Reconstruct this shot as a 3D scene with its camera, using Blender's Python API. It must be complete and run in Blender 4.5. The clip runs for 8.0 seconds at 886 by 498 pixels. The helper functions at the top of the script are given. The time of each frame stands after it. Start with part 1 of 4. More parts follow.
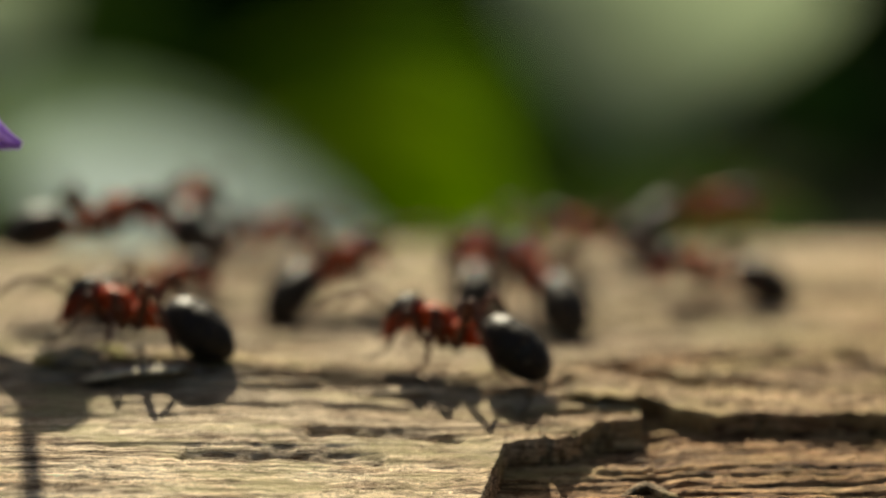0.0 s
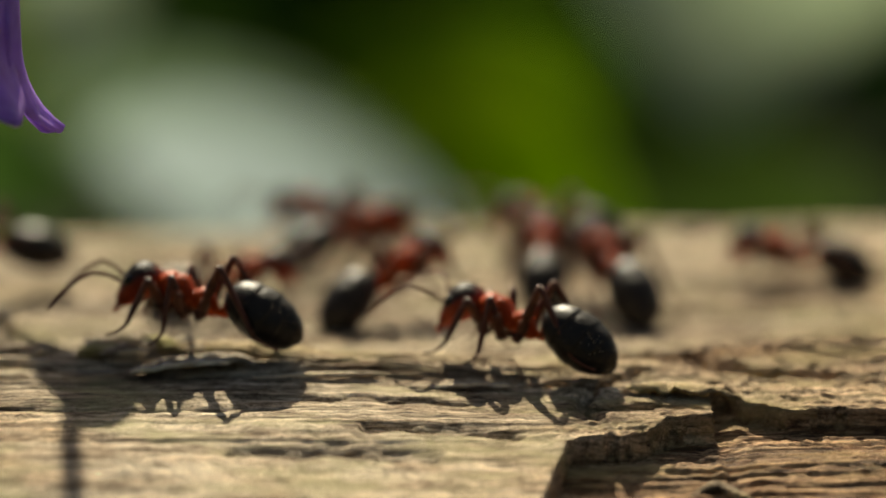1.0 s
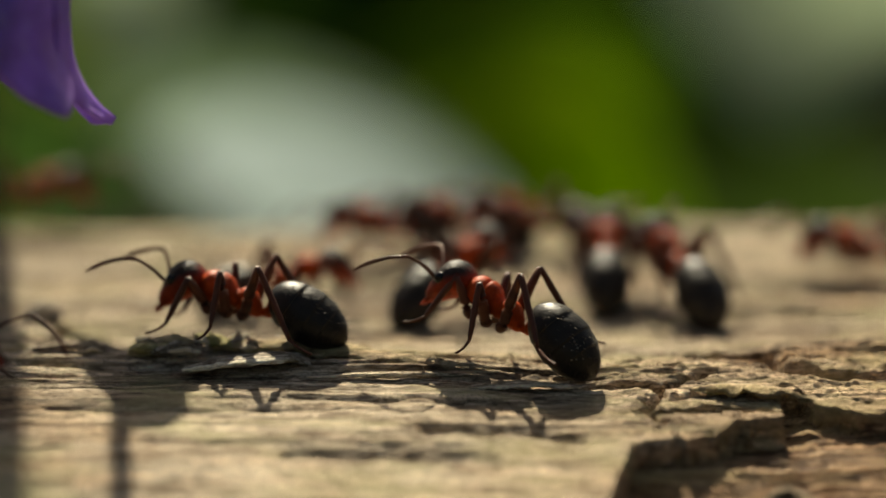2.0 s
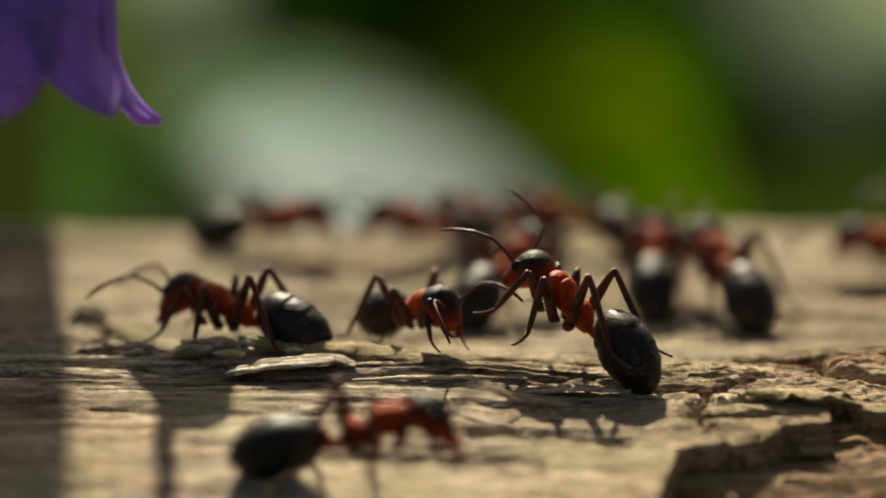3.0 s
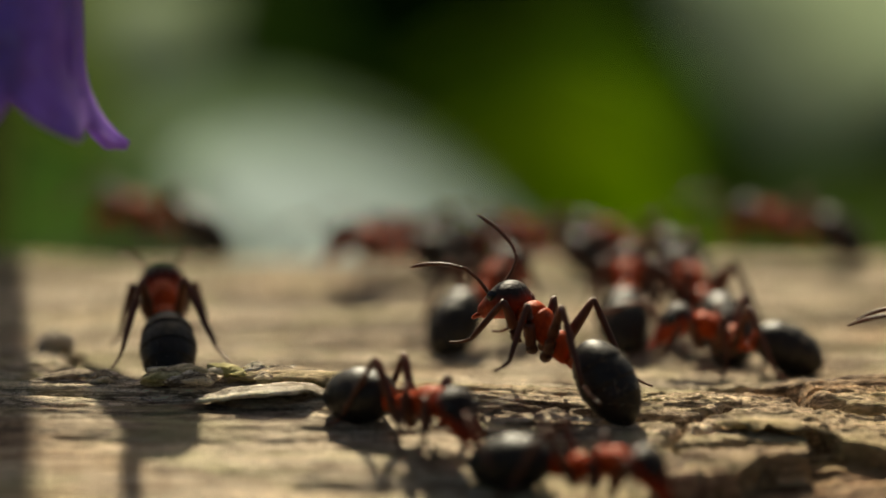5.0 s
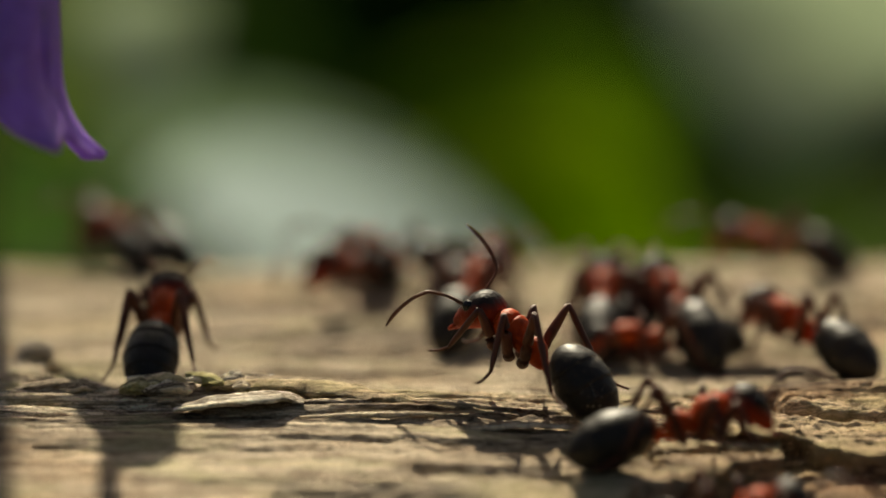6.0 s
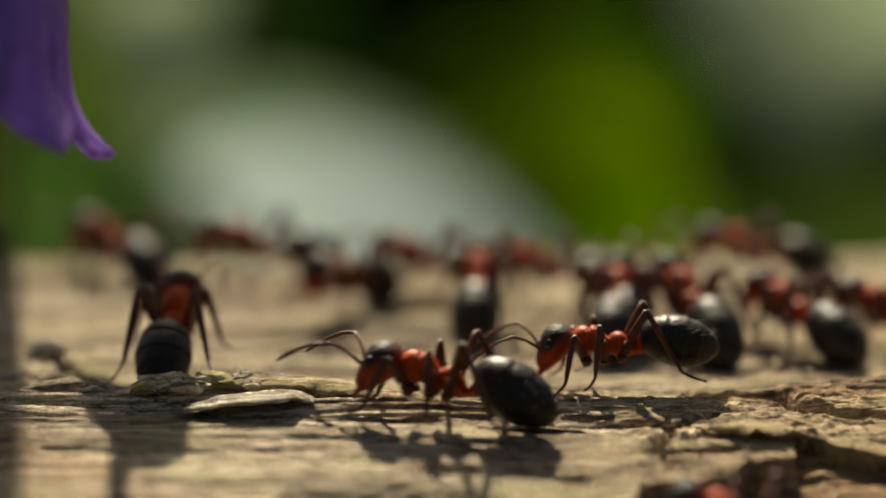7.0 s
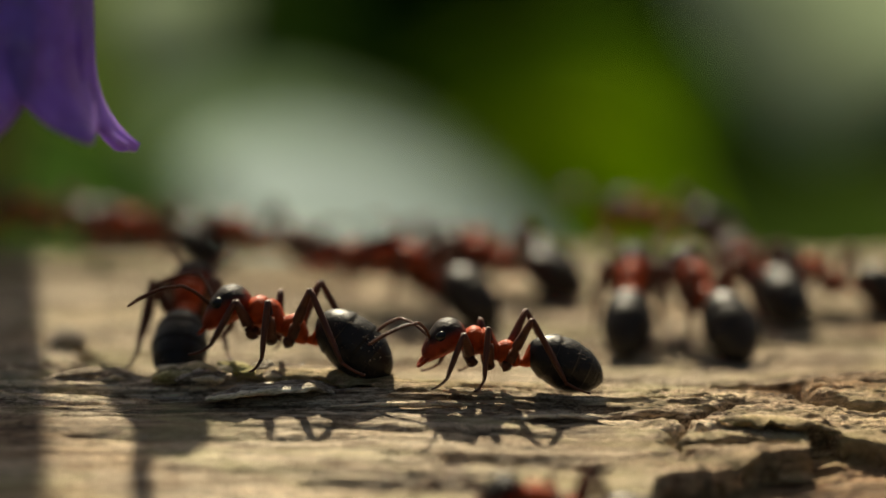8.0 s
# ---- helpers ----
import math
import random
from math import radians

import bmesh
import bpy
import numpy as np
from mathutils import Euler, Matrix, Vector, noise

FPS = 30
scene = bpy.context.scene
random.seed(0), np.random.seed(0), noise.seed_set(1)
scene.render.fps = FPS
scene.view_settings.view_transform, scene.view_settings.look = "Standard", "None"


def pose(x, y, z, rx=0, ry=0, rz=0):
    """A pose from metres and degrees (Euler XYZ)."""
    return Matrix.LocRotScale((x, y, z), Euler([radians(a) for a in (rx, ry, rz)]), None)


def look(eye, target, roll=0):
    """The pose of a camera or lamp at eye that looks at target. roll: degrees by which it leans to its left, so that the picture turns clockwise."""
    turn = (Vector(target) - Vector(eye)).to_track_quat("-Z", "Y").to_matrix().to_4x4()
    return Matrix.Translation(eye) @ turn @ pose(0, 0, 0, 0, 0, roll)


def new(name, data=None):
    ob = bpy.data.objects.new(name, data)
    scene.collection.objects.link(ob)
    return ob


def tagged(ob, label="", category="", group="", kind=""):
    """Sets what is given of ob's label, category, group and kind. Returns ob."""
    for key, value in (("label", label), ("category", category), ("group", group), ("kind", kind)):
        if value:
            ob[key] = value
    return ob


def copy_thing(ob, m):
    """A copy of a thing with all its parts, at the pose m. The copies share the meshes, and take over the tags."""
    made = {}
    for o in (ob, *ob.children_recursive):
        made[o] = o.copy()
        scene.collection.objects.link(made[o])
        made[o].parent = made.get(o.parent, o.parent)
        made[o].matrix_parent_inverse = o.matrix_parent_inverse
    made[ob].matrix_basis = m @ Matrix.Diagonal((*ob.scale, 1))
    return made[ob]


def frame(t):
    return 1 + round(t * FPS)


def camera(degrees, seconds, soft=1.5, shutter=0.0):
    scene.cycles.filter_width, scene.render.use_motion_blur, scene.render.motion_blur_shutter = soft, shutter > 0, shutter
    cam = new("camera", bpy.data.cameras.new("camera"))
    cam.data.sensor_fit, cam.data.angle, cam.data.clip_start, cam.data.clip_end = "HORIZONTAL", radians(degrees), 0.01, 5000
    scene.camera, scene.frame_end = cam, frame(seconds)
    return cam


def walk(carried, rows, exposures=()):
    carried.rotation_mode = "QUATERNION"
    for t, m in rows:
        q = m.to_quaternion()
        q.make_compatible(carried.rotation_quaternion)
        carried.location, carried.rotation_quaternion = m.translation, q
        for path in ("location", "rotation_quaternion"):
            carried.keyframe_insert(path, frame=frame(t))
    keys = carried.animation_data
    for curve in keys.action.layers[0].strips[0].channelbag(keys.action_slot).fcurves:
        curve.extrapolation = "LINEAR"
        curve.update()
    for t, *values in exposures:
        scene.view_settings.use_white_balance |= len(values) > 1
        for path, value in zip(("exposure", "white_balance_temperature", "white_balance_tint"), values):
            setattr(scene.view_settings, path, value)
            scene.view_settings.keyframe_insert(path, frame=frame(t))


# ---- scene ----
# A close view of wood ants crossing the weathered top of a fallen beam.
# Lengths in the plans below are in millimetres; MM turns them into metres.
MM = 0.001

# ---- camera ----
PATH = [
    (0, -1.63, -100.88, 21.65, 80.404, -0.438, -4.731),
    (0.5, -0.72, -99.29, 22.32, 79.620, 0.018, -3.558),
    (1, -0.21, -96.51, 21.40, 79.793, 0.002, -2.739),
    (1.5, 0.10, -94.55, 21.04, 79.744, -0.002, -1.921),
    (2, -0.11, -93.65, 20.73, 79.807, 0.065, -1.351),
    (3.5, 0.00, -92.70, 20.60, 79.920, 0.000, 0.000),
    (4, -0.05, -91.94, 20.40, 80.081, -0.091, -0.146),
    (4.5, -0.04, -91.94, 20.10, 80.430, -0.218, -0.447),
    (6, 0.38, -92.51, 20.37, 80.772, -0.038, -1.144),
    (6.5, 0.49, -92.86, 20.58, 80.733, 0.006, -0.990),
    (7, 0.91, -91.94, 20.82, 80.392, 0.229, -0.610),
    (7.5, 0.63, -92.50, 20.80, 80.367, 0.149, -0.549),
    (8, 0.25, -93.12, 20.80, 80.359, -0.035, -0.532),
]
cam = camera(20.0, 8.0, soft=1.6, shutter=0.4)
cam.data.dof.use_dof = True
cam.data.dof.focus_distance = 0.0920
cam.data.dof.aperture_fstop = 20.5
walk(cam, [(t, pose(x * MM, y * MM, z * MM, rx, ry, rz)) for t, x, y, z, rx, ry, rz in PATH],
     [(0, 0.19, 6940, 3), (8, 0.15, 7080, 4)])

# ---- light ----
SUN_HEIGHT, SUN_SIDE = 43.0, 4.0
world = bpy.data.worlds.new("sky")
scene.world = world
world.use_nodes = True
wn = world.node_tree.nodes
sky = wn.new("ShaderNodeTexSky")
sky.sky_type, sky.sun_disc = "NISHITA", False
sky.sun_elevation, sky.sun_rotation = radians(SUN_HEIGHT), radians(-SUN_SIDE)
sky.dust_density, sky.ozone_density = 5.0, 0.2
world.node_tree.links.new(sky.outputs["Color"], wn["Background"].inputs["Color"])
wn["Background"].inputs["Strength"].default_value = 0.062
sun = new("sun", bpy.data.lights.new("sun", "SUN"))
sun.data.energy, sun.data.angle, sun.data.color = 7.9, radians(0.6), (1.0, 0.90, 0.74)
sun.matrix_world = look((-math.tan(radians(SUN_SIDE)), 1, math.tan(radians(SUN_HEIGHT))), (0, 0, 0))

# the smooth form of the beam's top, in millimetres
PROFILE_Y = (-24, -16, -10, -5, -1.5, 0.6, 2.2, 6, 14, 24, 31, 35, 38)
PROFILE_Z = (-6.6, -3.3, -1.42, -0.45, 0.0, 0.12, -0.75, -1.0, -0.75, -0.4, -0.45, -1.1, -2.4)
LEDGE_X = (6.4, 7.7, 8.4, 9.4, 11.2, 12.3, 14.0, 14.2, 14.9, 15.4, 17.2, 23.0, 60.0)
LEDGE_Y = (-15.0, -11.6, -9.7, -9.1, -8.8, -7.8, -7.4, -4.8, -4.8, -6.0, -6.9, -7.1, -7.1)


def mound(x, y):
    """The heap of splinters and crumbs on the ridge."""
    return 0.36 * np.exp(-((x + 6.4) / 3.4) ** 2 - ((y - 0.2) / 1.3) ** 2)


def surf0(x, y):
    y = y + 1.2 * np.clip((6 - x) / 8, 0, 1)
    z = np.interp(y, PROFILE_Y, PROFILE_Z)
    z = z + mound(x, y)
    inside = np.interp(x, LEDGE_X, LEDGE_Y) - y
    drop = np.clip((inside + 0.1) / 0.3, 0, 1) * np.clip((x - 5.5) / 1.6, 0, 1)
    return z - drop * (0.75 + 0.25 * np.clip((15.0 - x) / 1.5, 0, 1) + 0.3 * np.clip(inside / 4.5, 0, 1))

# ---- noise ----
table = np.random.RandomState(7).rand(256, 256)


def value_noise(u, v):
    i, j = np.floor(u).astype(int), np.floor(v).astype(int)
    a, b = u - i, v - j
    a, b = a * a * (3 - 2 * a), b * b * (3 - 2 * b)
    i0, i1, j0, j1 = i & 255, (i + 1) & 255, j & 255, (j + 1) & 255
    return (table[i0, j0] * (1 - a) + table[i1, j0] * a) * (1 - b) + (table[i0, j1] * (1 - a) + table[i1, j1] * a) * b


# ---- materials ----
def material(name):
    m = bpy.data.materials.new(name)
    m.use_nodes = True
    return m, m.node_tree.nodes, m.node_tree.links, m.node_tree.nodes["Principled BSDF"]


def ramp(nodes, stops):
    r = nodes.new("ShaderNodeValToRGB")
    while len(r.color_ramp.elements) < len(stops):
        r.color_ramp.elements.new(0.5)
    for e, (at, c) in zip(r.color_ramp.elements, stops):
        e.position, e.color = at, (*c, 1)
    return r


def coords(nodes, links, stretch, kind="Object"):
    tc, mp = nodes.new("ShaderNodeTexCoord"), nodes.new("ShaderNodeMapping")
    mp.inputs["Scale"].default_value = stretch
    links.new(tc.outputs[kind], mp.inputs["Vector"])
    return mp.outputs["Vector"]


def grain(nodes, links, vector, scale, detail=6.0, rough=0.6):
    n = nodes.new("ShaderNodeTexNoise")
    n.inputs["Scale"].default_value, n.inputs["Detail"].default_value, n.inputs["Roughness"].default_value = scale, detail, rough
    links.new(vector, n.inputs["Vector"])
    return n.outputs["Fac"]


def relief(nodes, links, bsdf, height, strength, distance):
    b = nodes.new("ShaderNodeBump")
    b.inputs["Strength"].default_value, b.inputs["Distance"].default_value = strength, distance
    links.new(height, b.inputs["Height"])
    links.new(b.outputs["Normal"], bsdf.inputs["Normal"])


def mixed(nodes, links, fac, a, b, mode="MIX"):
    m = nodes.new("ShaderNodeMix")
    m.data_type, m.blend_type = "RGBA", mode
    for value, socket in ((fac, m.inputs["Factor"]), (a, m.inputs["A"]), (b, m.inputs["B"])):
        if isinstance(value, float):
            socket.default_value = value
        elif isinstance(value, tuple):
            socket.default_value = (*value, 1)
        else:
            links.new(value, socket)
    return m.outputs["Result"]


def wood_material(name, pale, mid, dark, moss, aged=False):
    """Dry weathered wood: long fibres, hairline splits, broad stains, specks and thin yellow lichen."""
    m, n, l, bsdf = material(name)
    fibre = grain(n, l, coords(n, l, (320, 1500, 1500)), 1.0, 9, 0.72)
    hair = grain(n, l, coords(n, l, (1300, 3600, 3600)), 1.0, 6, 0.75)
    broad = grain(n, l, coords(n, l, (32, 420, 300)), 1.0, 5)
    speck = grain(n, l, coords(n, l, (6500, 6500, 6500)), 1.0, 5, 0.75)
    tone = ramp(n, ((0.37, dark), (0.455, mid), (0.53, pale), (0.64, tuple(min(1, c * 1.15) for c in pale))))
    l.new(fibre, tone.inputs["Fac"])
    wide = ramp(n, ((0.38, (0.48, 0.43, 0.37)), (0.50, (1.04, 1.02, 0.99)), (0.60, (1.30, 1.28, 1.24))))
    l.new(broad, wide.inputs["Fac"])
    colour = mixed(n, l, 0.85, tone.outputs["Color"], wide.outputs["Color"], "MULTIPLY")
    fine = ramp(n, ((0.41, (0.28, 0.23, 0.17)), (0.485, (0.96, 0.95, 0.93)), (0.6, (1.22, 1.2, 1.17))))
    l.new(hair, fine.inputs["Fac"])
    colour = mixed(n, l, 0.75, colour, fine.outputs["Color"], "MULTIPLY")
    dots = ramp(n, ((0.38, (0.34, 0.29, 0.24)), (0.48, (1, 1, 1))))
    l.new(speck, dots.inputs["Fac"])
    colour = mixed(n, l, 0.75, colour, dots.outputs["Color"], "MULTIPLY")
    split = ramp(n, ((0.485, (1, 1, 1)), (0.497, (0.22, 0.17, 0.12)), (0.503, (0.22, 0.17, 0.12)), (0.515, (1, 1, 1))))
    l.new(grain(n, l, coords(n, l, (55, 900, 500)), 1.0, 4, 0.55), split.inputs["Fac"])
    colour = mixed(n, l, 0.8, colour, split.outputs["Color"], "MULTIPLY")
    split = ramp(n, ((0.48, (1, 1, 1)), (0.495, (0.30, 0.24, 0.18)), (0.505, (0.30, 0.24, 0.18)), (0.52, (1, 1, 1))))
    l.new(grain(n, l, coords(n, l, (170, 2100, 900)), 1.0, 5, 0.6), split.inputs["Fac"])
    colour = mixed(n, l, 0.65, colour, split.outputs["Color"], "MULTIPLY")
    strand = grain(n, l, coords(n, l, (130, 5200, 5200)), 1.0, 5, 0.65)
    lines = ramp(n, ((0.40, (0.32, 0.27, 0.21)), (0.48, (0.95, 0.94, 0.92)), (0.60, (1.22, 1.2, 1.17))))
    l.new(strand, lines.inputs["Fac"])
    colour = mixed(n, l, 0.8, colour, lines.outputs["Color"], "MULTIPLY")
    stain = ramp(n, ((0.50, (1, 1, 1)), (0.66, (0.72, 0.56, 0.40))))
    l.new(grain(n, l, coords(n, l, (70, 240, 240)), 1.3, 5, 0.6), stain.inputs["Fac"])
    colour = mixed(n, l, 0.7, colour, stain.outputs["Color"], "MULTIPLY")
    patch = ramp(n, ((0.49, (0, 0, 0)), (0.64, (0.75, 0.75, 0.75))))
    l.new(grain(n, l, coords(n, l, (150, 420, 300)), 1.0, 6, 0.65), patch.inputs["Fac"])
    colour = mixed(n, l, patch.outputs["Color"], colour, moss)
    if aged:  # one end of the beam has weathered browner than the other
        place, sep = n.new("ShaderNodeTexCoord"), n.new("ShaderNodeSeparateXYZ")
        l.new(place.outputs["Object"], sep.inputs["Vector"])
        across, along = n.new("ShaderNodeMath"), n.new("ShaderNodeMath")
        across.operation = along.operation = "MULTIPLY_ADD"
        l.new(sep.outputs["Y"], across.inputs[0])
        across.inputs[1].default_value = -0.85
        l.new(sep.outputs["X"], across.inputs[2])
        l.new(across.outputs[0], along.inputs[0])
        along.inputs[1].default_value = 20.0
        l.new(grain(n, l, coords(n, l, (60, 160, 160)), 1.0, 5, 0.6), along.inputs[2])
        brown = ramp(n, ((0.60, (1, 1, 1)), (0.95, (0.90, 0.78, 0.66))))
        l.new(along.outputs[0], brown.inputs["Fac"])
        colour = mixed(n, l, 1.0, colour, brown.outputs["Color"], "MULTIPLY")
        # the broken ledge's shaded red-brown is put into the colour, with dark seams
        shade_tone, seam = n.new("ShaderNodeAttribute"), ramp(n, ((0.42, (0.40, 0.27, 0.19)), (0.49, (0.92, 0.80, 0.68)), (0.60, (1.0, 0.91, 0.81))))
        shade_tone.attribute_name = "ledge_shade_tone"
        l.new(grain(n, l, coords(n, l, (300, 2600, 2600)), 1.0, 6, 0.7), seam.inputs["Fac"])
        colour = mixed(n, l, shade_tone.outputs["Fac"], colour, mixed(n, l, 1.0, colour, seam.outputs["Color"], "MULTIPLY"))
    l.new(colour, bsdf.inputs["Base Color"])
    bsdf.inputs["Roughness"].default_value = 0.78
    bsdf.inputs["Specular IOR Level"].default_value = 0.25
    first = n.new("ShaderNodeBump")
    first.inputs["Strength"].default_value, first.inputs["Distance"].default_value = 1.0, 0.00034
    l.new(mixed(n, l, 0.35, fibre, hair), first.inputs["Height"])
    second = n.new("ShaderNodeBump")
    second.inputs["Strength"].default_value, second.inputs["Distance"].default_value = 1.0, 0.00016
    l.new(speck, second.inputs["Height"])
    l.new(first.outputs["Normal"], second.inputs["Normal"])
    third = n.new("ShaderNodeBump")
    third.inputs["Strength"].default_value, third.inputs["Distance"].default_value = 1.0, 0.00016
    l.new(strand, third.inputs["Height"])
    l.new(second.outputs["Normal"], third.inputs["Normal"])
    l.new(third.outputs["Normal"], bsdf.inputs["Normal"])
    return m


def shell_material(name, stops, axis, gloss, scale=2500.0, bump=0.35, shine=0.28):
    """Insect armour: its colour runs along one axis of the part, with fine pits and a faint bloom."""
    m, n, l, bsdf = material(name)
    tc, sep = n.new("ShaderNodeTexCoord"), n.new("ShaderNodeSeparateXYZ")
    l.new(tc.outputs["Object"], sep.inputs["Vector"])
    pits = grain(n, l, coords(n, l, (1, 1, 1)), scale, 3)
    blot = grain(n, l, coords(n, l, (1, 1, 1)), 900.0, 3)
    add = n.new("ShaderNodeMath")
    add.operation = "MULTIPLY_ADD"
    l.new(blot, add.inputs[0])
    add.inputs[1].default_value = 0.0007
    l.new(sep.outputs[axis], add.inputs[2])
    rng = n.new("ShaderNodeMapRange")
    rng.inputs["From Min"].default_value, rng.inputs["From Max"].default_value = -0.0006, 0.0013
    l.new(add.outputs[0], rng.inputs["Value"])
    tone = ramp(n, stops)
    l.new(rng.outputs["Result"], tone.inputs["Fac"])
    dusk = ramp(n, ((0.36, (0.42, 0.40, 0.40)), (0.5, (0.95, 0.95, 0.95)), (0.66, (1.2, 1.15, 1.1))))
    l.new(blot, dusk.inputs["Fac"])
    l.new(mixed(n, l, 0.9, tone.outputs["Color"], dusk.outputs["Color"], "MULTIPLY"), bsdf.inputs["Base Color"])
    rough = n.new("ShaderNodeMapRange")
    rough.inputs["To Min"].default_value, rough.inputs["To Max"].default_value = gloss - 0.08, gloss + 0.12
    l.new(pits, rough.inputs["Value"])
    l.new(rough.outputs["Result"], bsdf.inputs["Roughness"])
    bsdf.inputs["Specular IOR Level"].default_value = shine
    relief(n, l, bsdf, pits, bump, 0.00008)
    return m


def plant_material(name, front, vein, gloss, through_light, scale=60.0, shine=0.0):
    m, n, l, bsdf = material(name)
    spots = grain(n, l, coords(n, l, (1, 1, 1)), scale, 5)
    lines = grain(n, l, coords(n, l, (0.4, 6, 1)), scale, 3)
    tone = ramp(n, ((0.3, tuple(c * 0.75 for c in front)), (0.65, front)))
    l.new(spots, tone.inputs["Fac"])
    streak = ramp(n, ((0.5, (0, 0, 0)), (0.75, (0.6, 0.6, 0.6))))
    l.new(lines, streak.inputs["Fac"])
    colour = mixed(n, l, streak.outputs["Color"], tone.outputs["Color"], vein)
    l.new(colour, bsdf.inputs["Base Color"])
    bsdf.inputs["Roughness"].default_value = gloss
    bsdf.inputs["Specular IOR Level"].default_value = shine
    relief(n, l, bsdf, lines, 0.3, 0.02 / scale)
    thin, both = n.new("ShaderNodeBsdfTranslucent"), n.new("ShaderNodeMixShader")
    l.new(colour, thin.inputs["Color"])
    both.inputs["Fac"].default_value = through_light
    l.new(bsdf.outputs[0], both.inputs[1])
    l.new(thin.outputs[0], both.inputs[2])
    l.new(both.outputs[0], n["Material Output"].inputs["Surface"])
    return m


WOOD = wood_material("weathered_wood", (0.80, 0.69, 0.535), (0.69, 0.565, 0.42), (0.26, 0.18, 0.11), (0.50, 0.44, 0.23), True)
CHIP = wood_material("pale_splinter_wood", (0.90, 0.84, 0.75), (0.80, 0.73, 0.63), (0.52, 0.43, 0.33), (0.52, 0.48, 0.22))
BROWN_WOOD = wood_material("brown_splinter_wood", (0.58, 0.46, 0.31), (0.42, 0.31, 0.19), (0.14, 0.09, 0.05), (0.30, 0.26, 0.09))
LICHEN = wood_material("lichen_crust", (0.60, 0.55, 0.36), (0.46, 0.42, 0.22), (0.22, 0.18, 0.08), (0.42, 0.40, 0.12))
RED = shell_material("red_shell", ((0.0, (0.10, 0.008, 0.002)), (0.5, (0.30, 0.030, 0.003)), (1.0, (0.38, 0.046, 0.004))), "Z", 0.46, 5000.0, 0.8, 0.12)
HEAD = shell_material("head_shell", ((0.30, (0.33, 0.036, 0.005)), (0.52, (0.19, 0.020, 0.005)), (0.66, (0.022, 0.013, 0.010))), "Z", 0.50, 5000.0, 0.8, 0.16)
BLACK = shell_material("black_shell", ((0.0, (0.010, 0.008, 0.007)), (1.0, (0.016, 0.013, 0.010))), "Z", 0.42, 5200.0, 0.4, 0.20)
LIMB = shell_material("dark_limb_shell", ((0.0, (0.06, 0.018, 0.008)), (1.0, (0.11, 0.032, 0.012))), "Z", 0.48)
RIM = shell_material("plate_rim_shell", ((0.0, (0.05, 0.038, 0.026)), (1.0, (0.07, 0.052, 0.035))), "Z", 0.42, 2500.0, 0.35, 0.15)
HAIR = shell_material("bristle_hair", ((0.0, (0.09, 0.06, 0.035)), (1.0, (0.13, 0.09, 0.05))), "Z", 0.5)
EYE = shell_material("eye_shell", ((0.0, (0.004, 0.004, 0.004)), (1.0, (0.008, 0.008, 0.008))), "Z", 0.18)
PETAL = plant_material("violet_petal", (0.57, 0.36, 0.92), (0.77, 0.63, 0.96), 0.4, 0.6, 900.0, 0.25)
# the sky's reflection on this leaf is part of its pale base colour
PALE_SHEEN_LEAF = plant_material("pale_sheen_leaf", (0.43, 0.53, 0.515), (0.49, 0.58, 0.565), 0.7, 0.3)
# darker copy behind the pale leaf, giving its bright core a shaded edge
DIM_SHEEN_LEAF = plant_material("dim_sheen_leaf", (0.20, 0.29, 0.16), (0.24, 0.33, 0.20), 0.7, 0.3)
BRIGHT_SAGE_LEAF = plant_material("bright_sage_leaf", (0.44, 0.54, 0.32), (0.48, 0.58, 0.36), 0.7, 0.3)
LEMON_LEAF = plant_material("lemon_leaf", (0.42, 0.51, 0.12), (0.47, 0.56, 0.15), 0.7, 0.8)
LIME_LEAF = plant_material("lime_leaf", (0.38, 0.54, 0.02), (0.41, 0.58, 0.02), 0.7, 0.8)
# dimmer copy of the lime leaf; the two together imitate light fading outwards
DIM_LIME_LEAF = plant_material("dim_lime_leaf", (0.20, 0.31, 0.022), (0.22, 0.34, 0.026), 0.7, 0.7)
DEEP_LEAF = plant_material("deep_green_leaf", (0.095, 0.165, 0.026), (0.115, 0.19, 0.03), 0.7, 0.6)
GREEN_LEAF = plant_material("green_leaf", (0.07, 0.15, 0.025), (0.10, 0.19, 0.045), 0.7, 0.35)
# near-black base colour, with the shade of the background painted in
SHADE_LEAF = plant_material("shade_leaf", (0.010, 0.030, 0.004), (0.018, 0.042, 0.008), 0.7, 0.25)
STEM = plant_material("green_stem", (0.09, 0.14, 0.04), (0.12, 0.17, 0.06), 0.5, 0.1, 300.0)


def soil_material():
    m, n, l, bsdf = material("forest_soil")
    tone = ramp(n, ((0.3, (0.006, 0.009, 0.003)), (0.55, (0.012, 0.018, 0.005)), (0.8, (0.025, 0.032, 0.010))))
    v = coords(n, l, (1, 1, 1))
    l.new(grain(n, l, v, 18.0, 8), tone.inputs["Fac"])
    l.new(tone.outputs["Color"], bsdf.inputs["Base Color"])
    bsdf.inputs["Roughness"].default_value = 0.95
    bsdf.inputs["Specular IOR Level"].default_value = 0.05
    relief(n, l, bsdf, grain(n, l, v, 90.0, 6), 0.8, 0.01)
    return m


SOIL = soil_material()


# ---- mesh tools ----
def finish(name, bm, mat, parent=None, label="", smooth=True):
    me = bpy.data.meshes.new(name)
    bmesh.ops.recalc_face_normals(bm, faces=bm.faces)
    bm.to_mesh(me)
    bm.free()
    me.materials.append(mat)
    if smooth:
        me.polygons.foreach_set("use_smooth", [True] * len(me.polygons))
    ob = new(name, me)
    ob.parent = parent
    return tagged(ob, label) if label else ob


